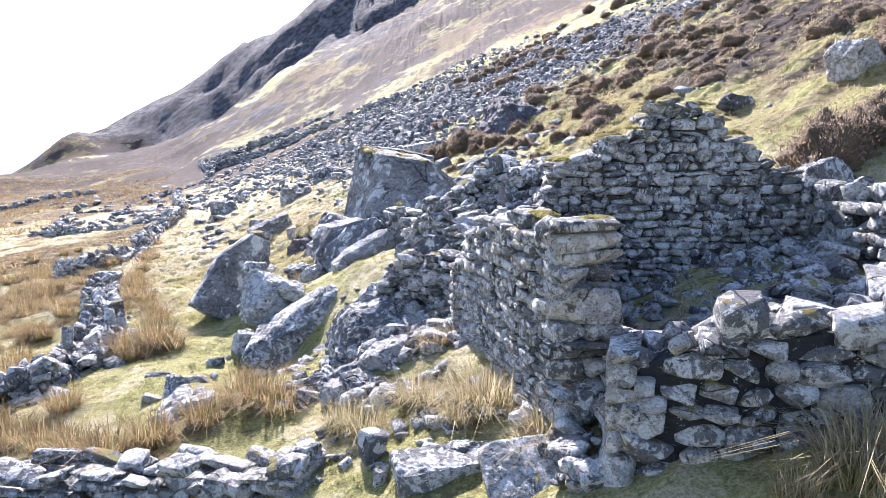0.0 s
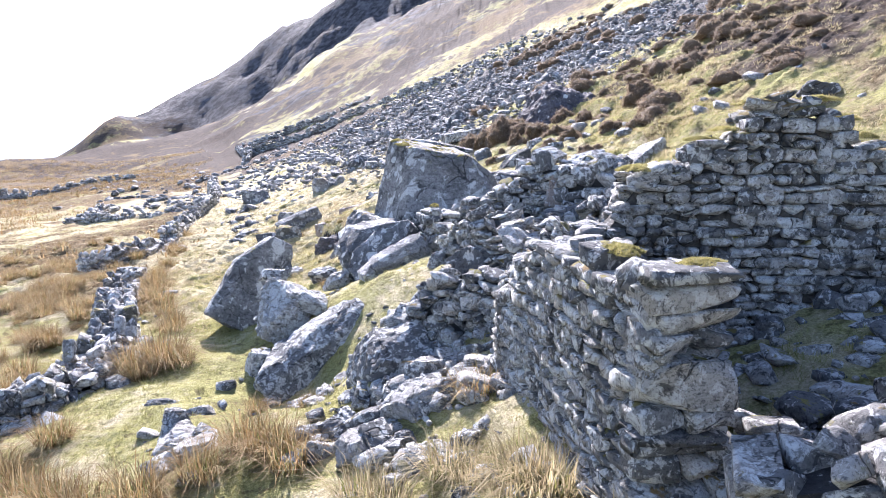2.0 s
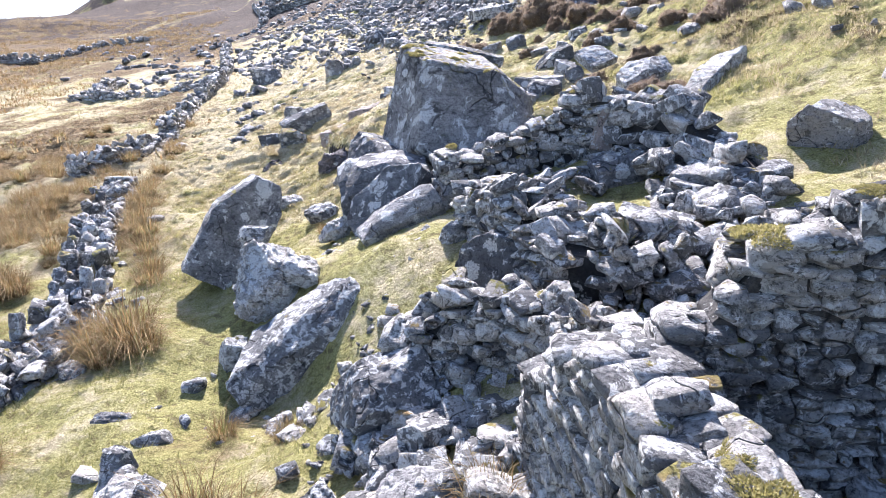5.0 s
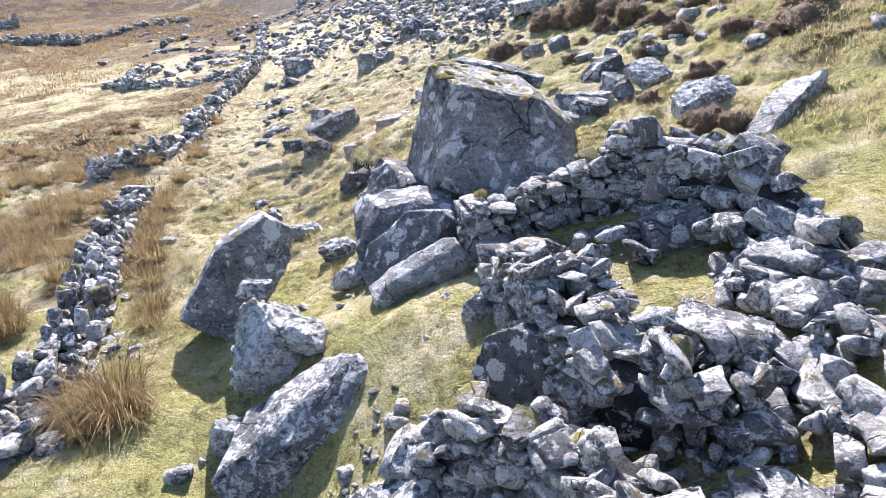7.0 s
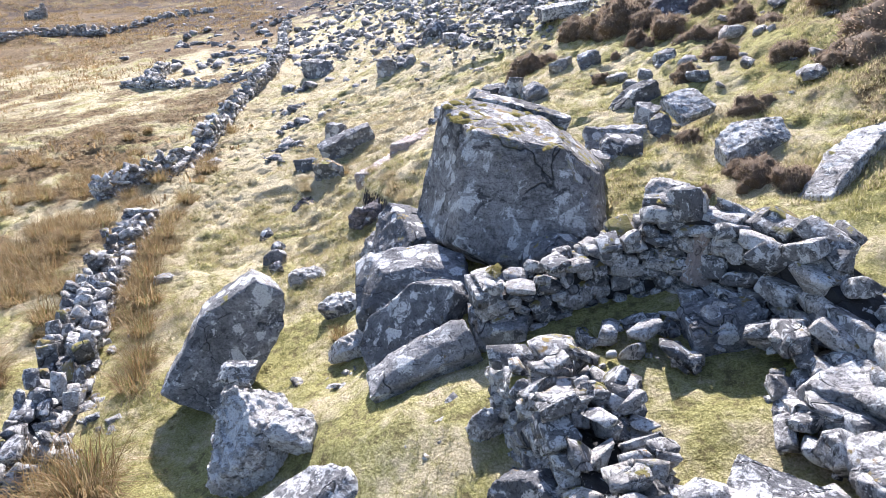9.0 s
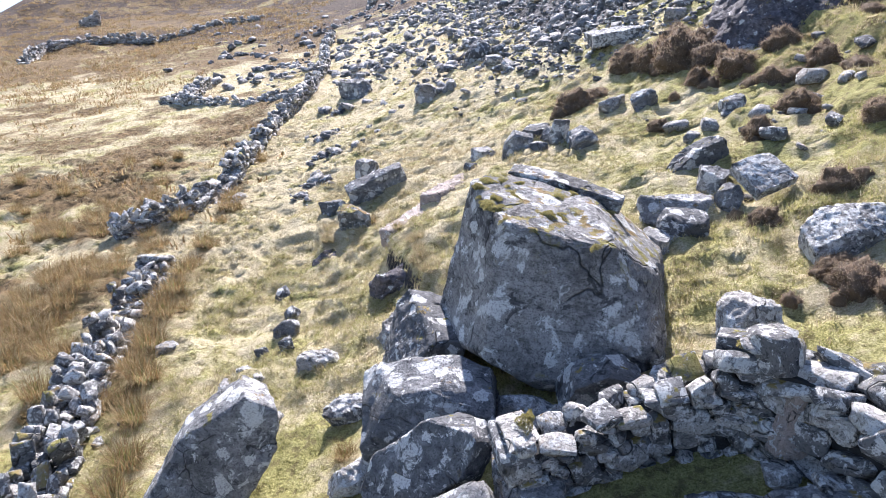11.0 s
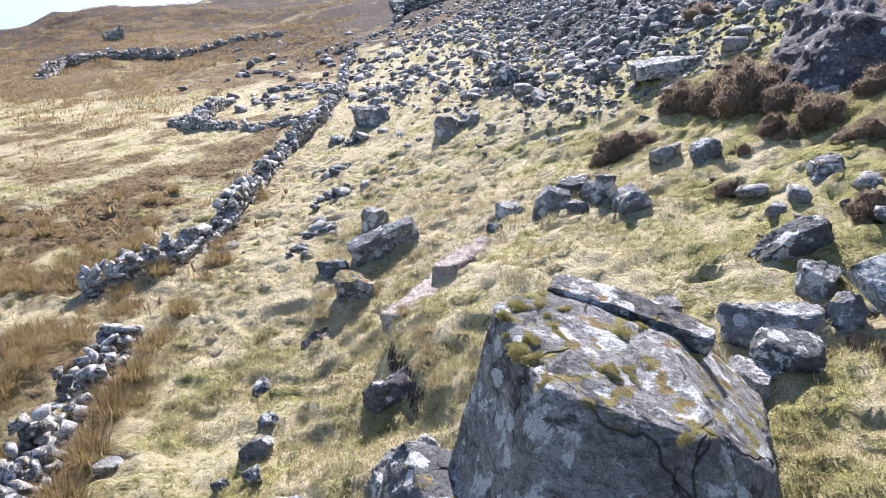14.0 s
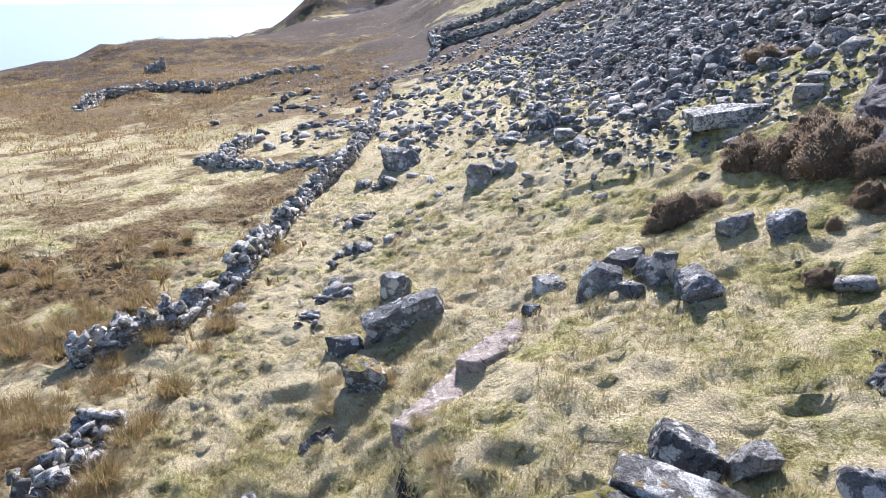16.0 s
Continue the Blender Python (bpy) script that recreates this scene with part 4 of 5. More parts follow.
boulder("rock", (-3.95, 15.7, -1.55), (2.9, 1.25, 0.85), aim((0.69, 0.57, 0.45), (-0.42, -0.15, 0.9)), [(-0.8, 0.3, 0.3, 0.5), (0.9, 0.3, 0.1, 0.5), (0.1, -0.7, 0.7, 0.5)], 2, 7, SLAB, "long pale tilted slab of rock, white with lichen", rough=0.028, fine=6, keep=0.84)
boulder("rock", (-3.1, 15.9, -1.35), (1.3, 0.8, 0.8), aim((0.6, 0.5, 0.4), (-0.1, -0.3, 0.9)), [], 5, 8, SLAB, "jagged lichened rock behind the long slab", rough=0.04)
boulder("rock", on(-5.2, 15.6, 0.2), (0.6, 0.6, 0.9), (0, 12, 20), [], 6, 8, SLAB, "small upright lichened rock in the grass", rough=0.05)
boulder("rock", on(-4.4, 19.8, 0.25), (0.9, 0.7, 0.6), (0, 0, 40), [], 6, 9, SLAB, "small pale rock in the turf", rough=0.05)
boulder("rock", (-3.35, 20.75, -0.05), (2.2, 1.3, 1.35), (6, -10, 14), [(-0.7, -0.2, 0.6, 0.5), (0.0, -0.8, 0.6, 0.46), (0.5, 0, 0.8, 0.52)], 2, 10, BOULDER, "smooth blocky grey boulder under the huge one", "boulder", rough=0.02, fine=6, keep=0.86)
boulder("rock", (-2.98, 19.4, 0.1), (2.15, 1.0, 0.55), aim((0.72, 0.12, 0.64), (-0.38, -0.75, 0.52)), [(0.8, 0.45, 0.1, 0.48), (-0.8, 0.4, 0, 0.5), (0.8, -0.5, 0, 0.52)], 1, 11, BOULDER, "leaning grey slab with round lichen spots", rough=0.018, fine=6, keep=0.88)
boulder("rock", (-2.55, 18.35, 0.0), (1.85, 0.66, 0.55), aim((0.83, 0.38, 0.41), (-0.3, -0.45, 0.85)), [(-0.7, 0.2, 0.6, 0.5), (0.1, -0.6, 0.8, 0.5)], 3, 12, BOULDER, "long grey slab tilted on the turf", rough=0.022, fine=6, keep=0.84)
boulder("rock", (-1.35, 19.0, 0.35), (1.0, 0.7, 0.6), (0, 0, 8), [], 4, 13, BOULDER, "squared grey block at the foot of the enclosure wall", rough=0.03)
boulder("rock", (-1.25, 16.75, 0.15), (0.6, 0.5, 0.95), (0, 10, 10), [], 6, 14, SLAB, "upright pale stone at the end of the cross wall", rough=0.05)
boulder("rock", (-0.3, 15.2, 0.3), (1.35, 0.45, 1.1), (-14, 8, -32), [(0, 0, 1, 0.45), (-0.6, 0, 0.6, 0.45)], 6, 15, BOULDER, "dark leaning slab set in the cross wall face", rough=0.05)
boulder("rock", (-1.75, 13.0, -0.75), (1.5, 1.0, 0.75), (8, -12, 20), [(-0.6, -0.2, 0.7, 0.42), (0.4, -0.5, 0.7, 0.44)], 6, 16, SLAB, "large rounded pale grey rock below the tumbled wall", rough=0.035, fine=6)
boulder("rock", (-1.0, 12.2, -0.75), (0.75, 0.7, 0.7), (0, 12, 50), [], 6, 17, SLAB, "pale lichened rock in the hollow", rough=0.05)
boulder("rock", (0.4, 13.1, 0.45), (0.4, 0.55, 1.5), (5, 14, 30), [], 4, 18, SLAB, "tall upright stone beside the dark slot", rough=0.05)
boulder("rock", (1.25, 21.9, 1.75), (1.1, 0.95, 1.0), (0, 6, 25), [], 7, 19, SLAB, "white-crusted boulder standing in the grass", "boulder", rough=0.04)
boulder("rock", on(0.3, 27.2, 0.18), (1.9, 1.1, 0.8), (0, -6, 8), [], 7, 20, BOULDER, "long low grey rock in the turf", rough=0.035)
boulder("rock", on(0.4, 26.2, 0.2), (1.25, 0.95, 0.95), (0, 4, 20), [], 7, 21, BOULDER, "rounded grey rock in the turf", rough=0.035)
boulder("rock", on(-0.15, 25.6, 0.2), (0.75, 1.0, 0.8), (0, 10, 30), [], 5, 22, BOULDER, "grey rock behind the huge boulder", rough=0.04)
boulder("rock", on(2.0, 27.6, 0.5), (1.0, 0.95, 0.26), (26, -16, 34), [(0.3, 0.2, 0.9, 0.5)], 1, 23, SLAB, "pale flat slab propped on a rock", rough=0.025, keep=0.8)
boulder("rock", on(1.1, 28.3, 0.2), (0.85, 0.8, 0.9), (0, 0, 0), [], 6, 24, BOULDER, "grey rock under the propped slab", rough=0.05)
boulder("rock", on(1.35, 27.3, 0.2), (0.6, 0.7, 0.8), (0, 8, 40), [], 6, 78, BOULDER, "grey rock under the propped slab", rough=0.05)
boulder("rock", on(0.75, 29.6, 0.3), (1.45, 0.6, 0.75), (0, -24, 25), [(-0.6, 0, 0.8, 0.4)], 5, 25, BOULDER, "pointed slab of rock leaning in the grass", rough=0.04, keep=0.8)
boulder("rock", (4.5, 23.2, 2.35), (2.7, 0.66, 0.55), aim((0.56, 0.74, 0.34), (-0.35, -0.3, 0.9)), [(-0.7, 0.1, 0.6, 0.5), (0.8, 0.2, 0.3, 0.5)], 2, 26, SLAB, "long pale slab lying on the slope", rough=0.025, keep=0.84)
boulder("rock", on(3.15, 25.2, 0.15), (1.5, 1.0, 0.8), (0, -14, 15), [(-0.5, -0.3, 0.8, 0.42), (0.3, -0.4, 0.8, 0.44)], 4, 27, SLAB, "pale grey rock among heather", rough=0.035)
boulder("rock", on(5.35, 17.8, 0.25), (1.6, 1.3, 1.05), (0, 6, 30), [], 6, 33, BOULDER, "grey boulder on the slope above the walls", rough=0.05)
boulder("rock", on(-11.1, 36.0, 0.35), (1.15, 1.0, 1.25), (0, 0, 20), [], 7, 29, BOULDER, "dark rounded rock in the pasture", rough=0.04)
boulder("rock", on(-9.8, 33.9, 0.45), (2.2, 0.75, 0.8), (10, -24, 30), [(0.3, 0.2, 0.9, 0.5)], 5, 30, BOULDER, "long tilted grey rock in the pasture", rough=0.04)
boulder("rock", on(-9.45, 31.1, 0.3), (1.35, 1.1, 1.1), (0, 0, 15), [], 7, 31, MOSSY, "moss-topped rock in the pasture", rough=0.05)
boulder("rock", on(-11.1, 32.9, 0.15), (1.2, 0.8, 0.8), (0, -10, 20), [], 6, 32, BOULDER, "pale low rock in the pasture", rough=0.05)
for i, (x, y, s) in enumerate(((-4.55, 34.0, (1.2, 0.9, 1.2)), (-4.2, 35.2, (1.3, 0.9, 0.9)), (-3.25, 34.1, (0.75, 0.7, 1.35)), (-2.45, 33.4, (1.4, 1.0, 0.95)), (-3.8, 33.5, (0.65, 0.6, 0.65)), (-3.6, 34.6, (0.9, 0.8, 0.8)))):
    boulder("rock", on(x, y, s[2] * 0.22), s, (0, 8 * (-1) ** i, 37 * i), [], 6, 40 + i, BOULDER, "angular grey rock in a cluster on the grass", "rock", "cluster of rocks", rough=0.04, keep=0.75)
boulder("rock", on(-6.0, 34.8, 0.1), (1.1, 1.0, 0.65), (0, 0, 10), [], 7, 50, BOULDER, "low dark rock in the grass", rough=0.05)
boulder("rock", on(-6.0, 33.1, 0.1), (0.6, 0.6, 0.6), (0, 0, 10), [], 7, 79, BOULDER, "small dark rock in the grass", rough=0.05)
boulder("rock", on(-2.3, 27.75, 0.25), (1.25, 1.0, 1.0), (0, 6, 0), [], 7, 51, BOULDER, "dark rock behind the huge boulder", rough=0.05)
boulder("rock", on(-1.4, 27.75, 0.2), (0.8, 0.75, 0.75), (0, 0, 40), [], 6, 52, BOULDER, "dark round rock behind the huge boulder", rough=0.05)
boulder("outcrop", on(-6.2, 27.0, -0.3), (0.7, 1.7, 0.9), (0, 24, -35), [(-0.8, -0.3, 0.3, 0.4)], 5, 53, CRAG, "dark undercut bank of bedrock in the turf", "outcrop", rough=0.07)
boulder("outcrop", on(-9.6, 29.3, -0.1), (0.8, 1.3, 1.0), (0, 30, -20), [], 5, 80, CRAG, "dark bank of bedrock in the turf", "outcrop", rough=0.07)
boulder("outcrop", on(-5.1, 24.3, -0.1), (1.1, 1.9, 1.0), (0, 20, -30), [], 5, 54, BOULDER, "grey bedrock showing beside the huge boulder", "outcrop", rough=0.06)
boulder("outcrop", on(-4.15, 22.6, 0.45), (1.25, 1.7, 1.9), (0, 14, 20), [(-0.7, -0.3, 0.5, 0.4)], 4, 55, BOULDER, "grey split rock under the huge boulder", "outcrop", rough=0.03, keep=0.85)
boulder("bedrock", on(-6.25, 31.95, 0.0), (0.8, 2.9, 0.5), (0, -12, -15), [(0.3, 0.2, 0.9, 0.5)], 6, 56, PINK, "bare pinkish bedrock strip flush with the turf", "bedrock", rough=0.03)
boulder("bedrock", on(-6.80, 29.88, 0.0), (1.0, 2.7, 0.5), (0, -12, -9), [(0.3, 0.2, 0.9, 0.5)], 6, 57, PINK, "bare pale bedrock strip flush with the turf", "bedrock", rough=0.03)
boulder("crag", (3.9, 40.4, 3.9), (5.8, 6.8, 4.0), (0, -22, 30), [(-0.6, -0.5, 0.6, 0.34), (-0.1, -0.7, 0.6, 0.36), (0.6, -0.3, 0.7, 0.36), (-0.7, 0.4, 0.6, 0.38)], 8, 58, CRAG, "dark purple-grey crag on the heathery slope", "crag", rough=0.07, fine=6, mesh=0.03)
boulder("rock", on(-11.9, 45.9, 0.35), (1.5, 1.5, 1.6), (0, 0, 20), [], 7, 59, BOULDER, "large grey rock at the edge of the scree", rough=0.05)
boulder("rock", on(-10.7, 46.6, 0.2), (0.9, 0.9, 0.9), (0, 0, 60), [], 6, 60, BOULDER, "grey rock at the edge of the scree", rough=0.05)
boulder("rock", on(-19.0, 52.6, 0.4), (2.5, 2.0, 1.7), (0, 0, 20), [], 7, 61, BOULDER, "large grey rock beside the field wall", rough=0.06)
boulder("rock", on(-10.8, 52.6, 0.4), (2.2, 1.6, 1.9), (0, 0, 50), [], 7, 81, BOULDER, "large grey rock in the scree", rough=0.06)
boulder("rock", on(-3.2, 53.2, 0.5), (2.1, 1.6, 2.0), (0, 0, 80), [], 7, 82, BOULDER, "large grey rock in the scree", rough=0.06)
boulder("rock", on(-2.2, 45.4, 0.25), (3.0, 1.6, 0.6), (0, -10, 20), [(0.3, 0.2, 0.9, 0.5)], 5, 83, SLAB, "long flat pale slab at the foot of the scree", rough=0.03, keep=0.8)
boulder("rock", on(1.75, 32.9, 0.2), (1.0, 0.8, 0.8), (0, -14, 30), [], 6, 62, BOULDER, "grey rock among heather on the slope", rough=0.05)
boulder("rock", on(-1.8, 36.5, 0.2), (1.1, 0.8, 0.8), (0, -14, 30), [], 6, 63, BOULDER, "grey rock among heather on the slope", rough=0.05)
boulder("rock", on(-0.75, 35.9, 0.2), (1.1, 0.8, 0.9), (0, -24, 30), [], 6, 84, BOULDER, "grey rock among heather on the slope", rough=0.05)
for i, (x, y, w, h) in enumerate(((-10.1, 27.4, 0.6, 0.4), (-9.05, 26.1, 0.6, 0.45), (-8.65, 25.0, 0.9, 0.65), (-8.2, 24.3, 0.55, 0.5), (-8.7, 24.0, 0.4, 0.4), (-8.6, 23.1, 0.5, 0.4), (-8.8, 22.6, 0.55, 0.4), (-8.1, 22.9, 0.4, 0.35), (-11.6, 24.1, 0.7, 0.45), (-7.0, 21.6, 0.5, 0.4), (-7.6, 22.0, 0.5, 0.3))):
    boulder("rock", on(x, y, h * 0.2), (w, w * 0.8, h * 1.25), (0, 10 * (-1) ** i, 50 * i), [], 5, 85 + i, SLAB if i % 2 else BOULDER, "small lichened stone in a line across the turf", "rock", "line of stones", rough=0.05, fine=3)
boulder("rock", on(-6.95, 23.5, 0.1), (1.2, 0.7, 0.55), (0, -8, 25), [], 6, 97, SLAB, "low pale rock half sunk in the turf", rough=0.05)
boulder("rock", on(-5.3, 21.7, 0.15), (1.0, 0.8, 0.5), (0, -8, 10), [], 6, 98, SLAB, "low pale rock half sunk in the turf", rough=0.05)
boulder("rock", on(11.8, 19.8, 0.3), (2.0, 1.5, 1.5), (0, 10, 20), [], 6, 101, SLAB, "pale lichened boulder on the hillside above the ruin", "boulder", rough=0.05)
boulder("rock", on(12.6, 17.5, 0.3), (1.9, 1.3, 1.3), (0, 10, 60), [], 6, 102, SLAB, "pale lichened boulder on the hillside above the ruin", "boulder", rough=0.05)
boulder("rock", on(9.4, 22.4, 0.15), (1.4, 0.8, 0.7), (0, 10, 0), [], 6, 103, BOULDER, "grey rock on the hillside above the ruin", rough=0.05)
boulder("rock", on(7.2, 12.6, 0.25), (1.3, 0.9, 1.0), (0, -25, 30), [], 6, 104, SLAB, "pale slab leaning beside the heather", rough=0.04)
# rocks wedged under the front of the huge boulder
boulder("rock", on(-0.75, 21.25, 0.3), (1.0, 0.7, 0.95), (8, 20, 20), [(-0.6, 0, 0.6, 0.44)], 4, 151, BOULDER, "pointed grey rock with a white crust wedged against the huge boulder", rough=0.03)
boulder("rock", on(-1.85, 20.9, 0.2), (1.35, 0.75, 0.65), (4, -10, 8), [], 5, 152, BOULDER, "dark flat rock under the huge boulder", rough=0.03)
boulder("rock", on(0.2, 21.2, 0.2), (0.8, 0.65, 0.6), (0, 12, 40), [], 5, 153, SLAB, "pale rock between the huge boulder and the enclosure wall", rough=0.04)
boulder("rock", on(-1.3, 20.5, 0.2), (0.7, 0.55, 0.5), (6, -12, 60), [], 5, 154, SLAB, "pale rock between the huge boulder and the enclosure wall", rough=0.04)
# single large blocks of the enclosure and the cross wall
boulder("rock", (3.1, 16.85, 0.95), (1.0, 0.8, 1.35), (0, -8, 24), [(-0.5, -0.6, 0.6, 0.5)], 4, 141, BOULDER, "massive grey block with a white crust in the broken enclosure wall", rough=0.025, keep=0.8)
boulder("rock", (1.9, 18.75, 1.0), (1.05, 0.75, 0.7), (0, -14, 14), [(0.2, -0.7, 0.6, 0.5)], 3, 142, BOULDER, "dark smooth block lying in the enclosure corner", rough=0.02, keep=0.82)
boulder("rock", (1.7, 19.85, 1.75), (0.5, 0.25, 1.15), (-10, 14, 20), [(-0.6, 0, 0.7, 0.5)], 3, 143, PINK, "tan leaning stone slab in the enclosure corner", rough=0.025, keep=0.82)
boulder("rock", (1.95, 15.05, 1.14), (1.1, 0.8, 0.36), (4, 5, -18), [(-0.7, -0.3, 0.6, 0.5), (0.5, -0.5, 0.7, 0.5)], 3, 144, SLAB, "broad white flat slab capping the cross wall", rough=0.025, keep=0.82)
boulder("rock", (1.15, 14.75, 0.95), (1.25, 0.7, 0.6), (6, -10, 16), [(-0.5, -0.5, 0.7, 0.5)], 4, 145, SLAB, "large pale block on the cross wall", rough=0.03, keep=0.8)
# slabs lying in the foreground
boulder("rock", (1.0, 6.6, -0.72), (0.85, 0.8, 0.28), (32, -8, 8), [(0.3, 0.2, 0.9, 0.5)], 3, 64, SLAB, "pale blue-grey squared slab on the ground", rough=0.02)
boulder("rock", (0.2, 7.2, -0.92), (1.4, 0.6, 0.3), (5, -4, 12), [(0.3, 0.2, 0.9, 0.5)], 5, 65, SLAB, "flat pale slab on the ground", rough=0.03)
boulder("rock", (-0.85, 7.95, -1.05), (0.5, 0.42, 0.55), (0, 12, 20), [], 4, 66, BOULDER, "upright squared grey stone in the grass", rough=0.02)
boulder("rock", on(-0.9, 11.2, 0.15), (1.3, 0.9, 0.6), (0, -14, 35), [], 6, 67, BOULDER, "large weathered rock below the side wall", rough=0.05)
boulder("rock", on(-5.5, 12.4, 0.2), (0.7, 0.6, 0.6), (0, 10, 0), [], 6, 68, SLAB, "pale pointed rock among rushes", rough=0.05)
boulder("rock", on(-4.8, 11.4, 0.12), (1.2, 0.7, 0.5), (0, -8, 30), [], 6, 69, SLAB, "low pale rock among rushes", rough=0.05)
for i, (x, y, w) in enumerate(((-6.44, 13.68, 0.77), (-5.48, 13.21, 0.7), (-5.26, 11.96, 1.08), (-5.05, 11.01, 0.76), (-4.36, 10.55, 0.52), (-2.27, 11.4, 0.79), (-1.86, 10.45, 0.89), (-1.19, 11.11, 0.62), (-1.64, 12.31, 0.79), (-1.09, 10.39, 0.5), (-0.82, 9.65, 0.58), (-3.2, 13.3, 0.55))):
    boulder("rock", on(x, y, w * 0.12), (w, w * 0.75, w * (0.45, 0.6, 0.35)[i % 3]), (12 * (-1) ** i, 14 - 9 * (i % 4), 47 * i), [], 5, 120 + i, SLAB if i % 3 else BOULDER, "pale lichened rock half sunk in the mossy grass", "rock", "rocks in the grass", rough=0.05, fine=4)


# ---- scree ----
def scree():
    rng = random.Random(71)
    heap = Heap()

    def drop(x, y, s):
        m = laid(x, y, float(ground(x, y)) + s * 0.12, (s, s * rng.uniform(0.5, 0.95), s * rng.uniform(0.3, 0.7)), rng.uniform(-30, 30), rng.uniform(-30, 30), rng.uniform(0, 360))
        heap.stone(rng, m, rng.choice(("block", "slab", "wedge")))
    made = 0
    while made < 9500:
        x, y = rng.uniform(-36, 26), 40 + 65 * rng.random() ** 0.8
        u = float(upslope(x, y))
        dense = float(step(u, -8, 5) * (1 - step(u, 24, 40))) * float(step(y, 42, 54)) * (0.55 + 0.7 * float(bumps(x, y, 7, 72)))
        dense *= 0.45 + 0.55 * float(step(u, 2, 12))
        dense *= 1 - 0.75 * float(step(u, 15, 21)) * (1 - float(step(y, 50, 62)))
        if rng.random() < dense:
            drop(x, y, (0.17 + 0.85 * rng.random() ** 3.4) * (1.0 if y < 58 else 0.75))
            made += 1
    made = 0
    while made < 8000:
        x, y = rng.uniform(-24, 26), rng.uniform(43, 82)
        u = float(upslope(x, y))
        if rng.random() < float(step(u, 0, 7) * (1 - step(u, 24, 36))):
            drop(x, y, rng.uniform(0.12, 0.34))
            made += 1
    tagged(new("scree", heap.mesh("scree", SCREE)), "grey scree of angular stones spread down the slope", "scree", kind="stuff")
    strewn = Heap()
    spots = [(-13.8, 36.5, 0.8, 18), (-15.2, 40.0, 0.9, 22), (-16.8, 44.0, 0.9, 26), (-18.8, 49.5, 1.0, 30), (-14.5, 44.5, 2.5, 6), (-20, 57, 3.0, 46), (-22, 64, 4.0, 150), (-28, 80, 7, 170), (-45, 85, 8, 80), (-20, 90, 8, 170), (-38, 100, 9, 120), (-14, 70, 7, 120), (-13.5, 34.8, 0.9, 14),
             (-12, 52, 3.5, 40), (-8, 47, 3.0, 20), (-5, 43, 3.0, 9), (-1, 43, 3.0, 14), (3, 37, 3.0, 16), (6, 31, 3.0, 20), (9, 25, 4.0, 20), (-33, 68, 5.0, 90), (-60, 112, 14, 60), (-30, 60, 3, 12), (2.5, 29.5, 2.5, 14), (1.5, 31.5, 2.5, 12)]
    for cx, cy, r, n in spots:
        for _ in range(n):
            x, y = rng.gauss(cx, r * 0.5), rng.gauss(cy, r * 0.7)
            s = (0.16 + 0.6 * rng.random() ** 2.2) * (1.5 if cy > 60 else 1.0)
            m = laid(x, y, float(ground(x, y)) + s * 0.1, (s, s * rng.uniform(0.5, 0.95), s * rng.uniform(0.3, 0.65)), rng.uniform(-25, 25), rng.uniform(-25, 25), rng.uniform(0, 360))
            strewn.stone(rng, m, rng.choice(("block", "slab", "wedge")))
    tagged(new("strewn_stones", strewn.mesh("strewn_stones", SCREE)), "loose grey stones strewn through the pasture", "stones", kind="stuff")


scree()


# ---- grass, rushes, heather ----
def blades(rng, base, n, spread, low, high, width, lean, bend=0.35):
    """n tapering bent blades from points round base; three triangles each."""
    a = rng.uniform(0, 2 * np.pi, n)
    r = spread * np.sqrt(rng.uniform(0, 1, n))
    root = base + np.stack([r * np.cos(a), r * np.sin(a), np.zeros(n)], 1)
    out = a + rng.normal(0, 0.9, n)
    h = rng.uniform(low, high, n)
    tip = np.abs(rng.normal(0, lean, n)) + lean * 0.3 * r / max(spread, 1e-6)
    way = np.stack([np.cos(out), np.sin(out), np.zeros(n)], 1)
    side = np.stack([-np.sin(out), np.cos(out), np.zeros(n)], 1) * (width * rng.uniform(0.7, 1.3, n))[:, None]
    up = np.array([0, 0, 1.0])
    mid = root + way * (h * tip * bend)[:, None] + up * (h * 0.55)[:, None]
    end = root + way * (h * tip)[:, None] + up * (h * np.cos(np.minimum(tip, 1.2)))[:, None]
    v = np.stack([root - side, root + side, mid + side * 0.7, mid - side * 0.7, end], 1).reshape(-1, 3)
    i = np.arange(n)[:, None] * 5
    f = np.concatenate([i + [0, 1, 2], i + [0, 2, 3], i + [3, 2, 4]], 1).reshape(-1, 3)
    return v, f


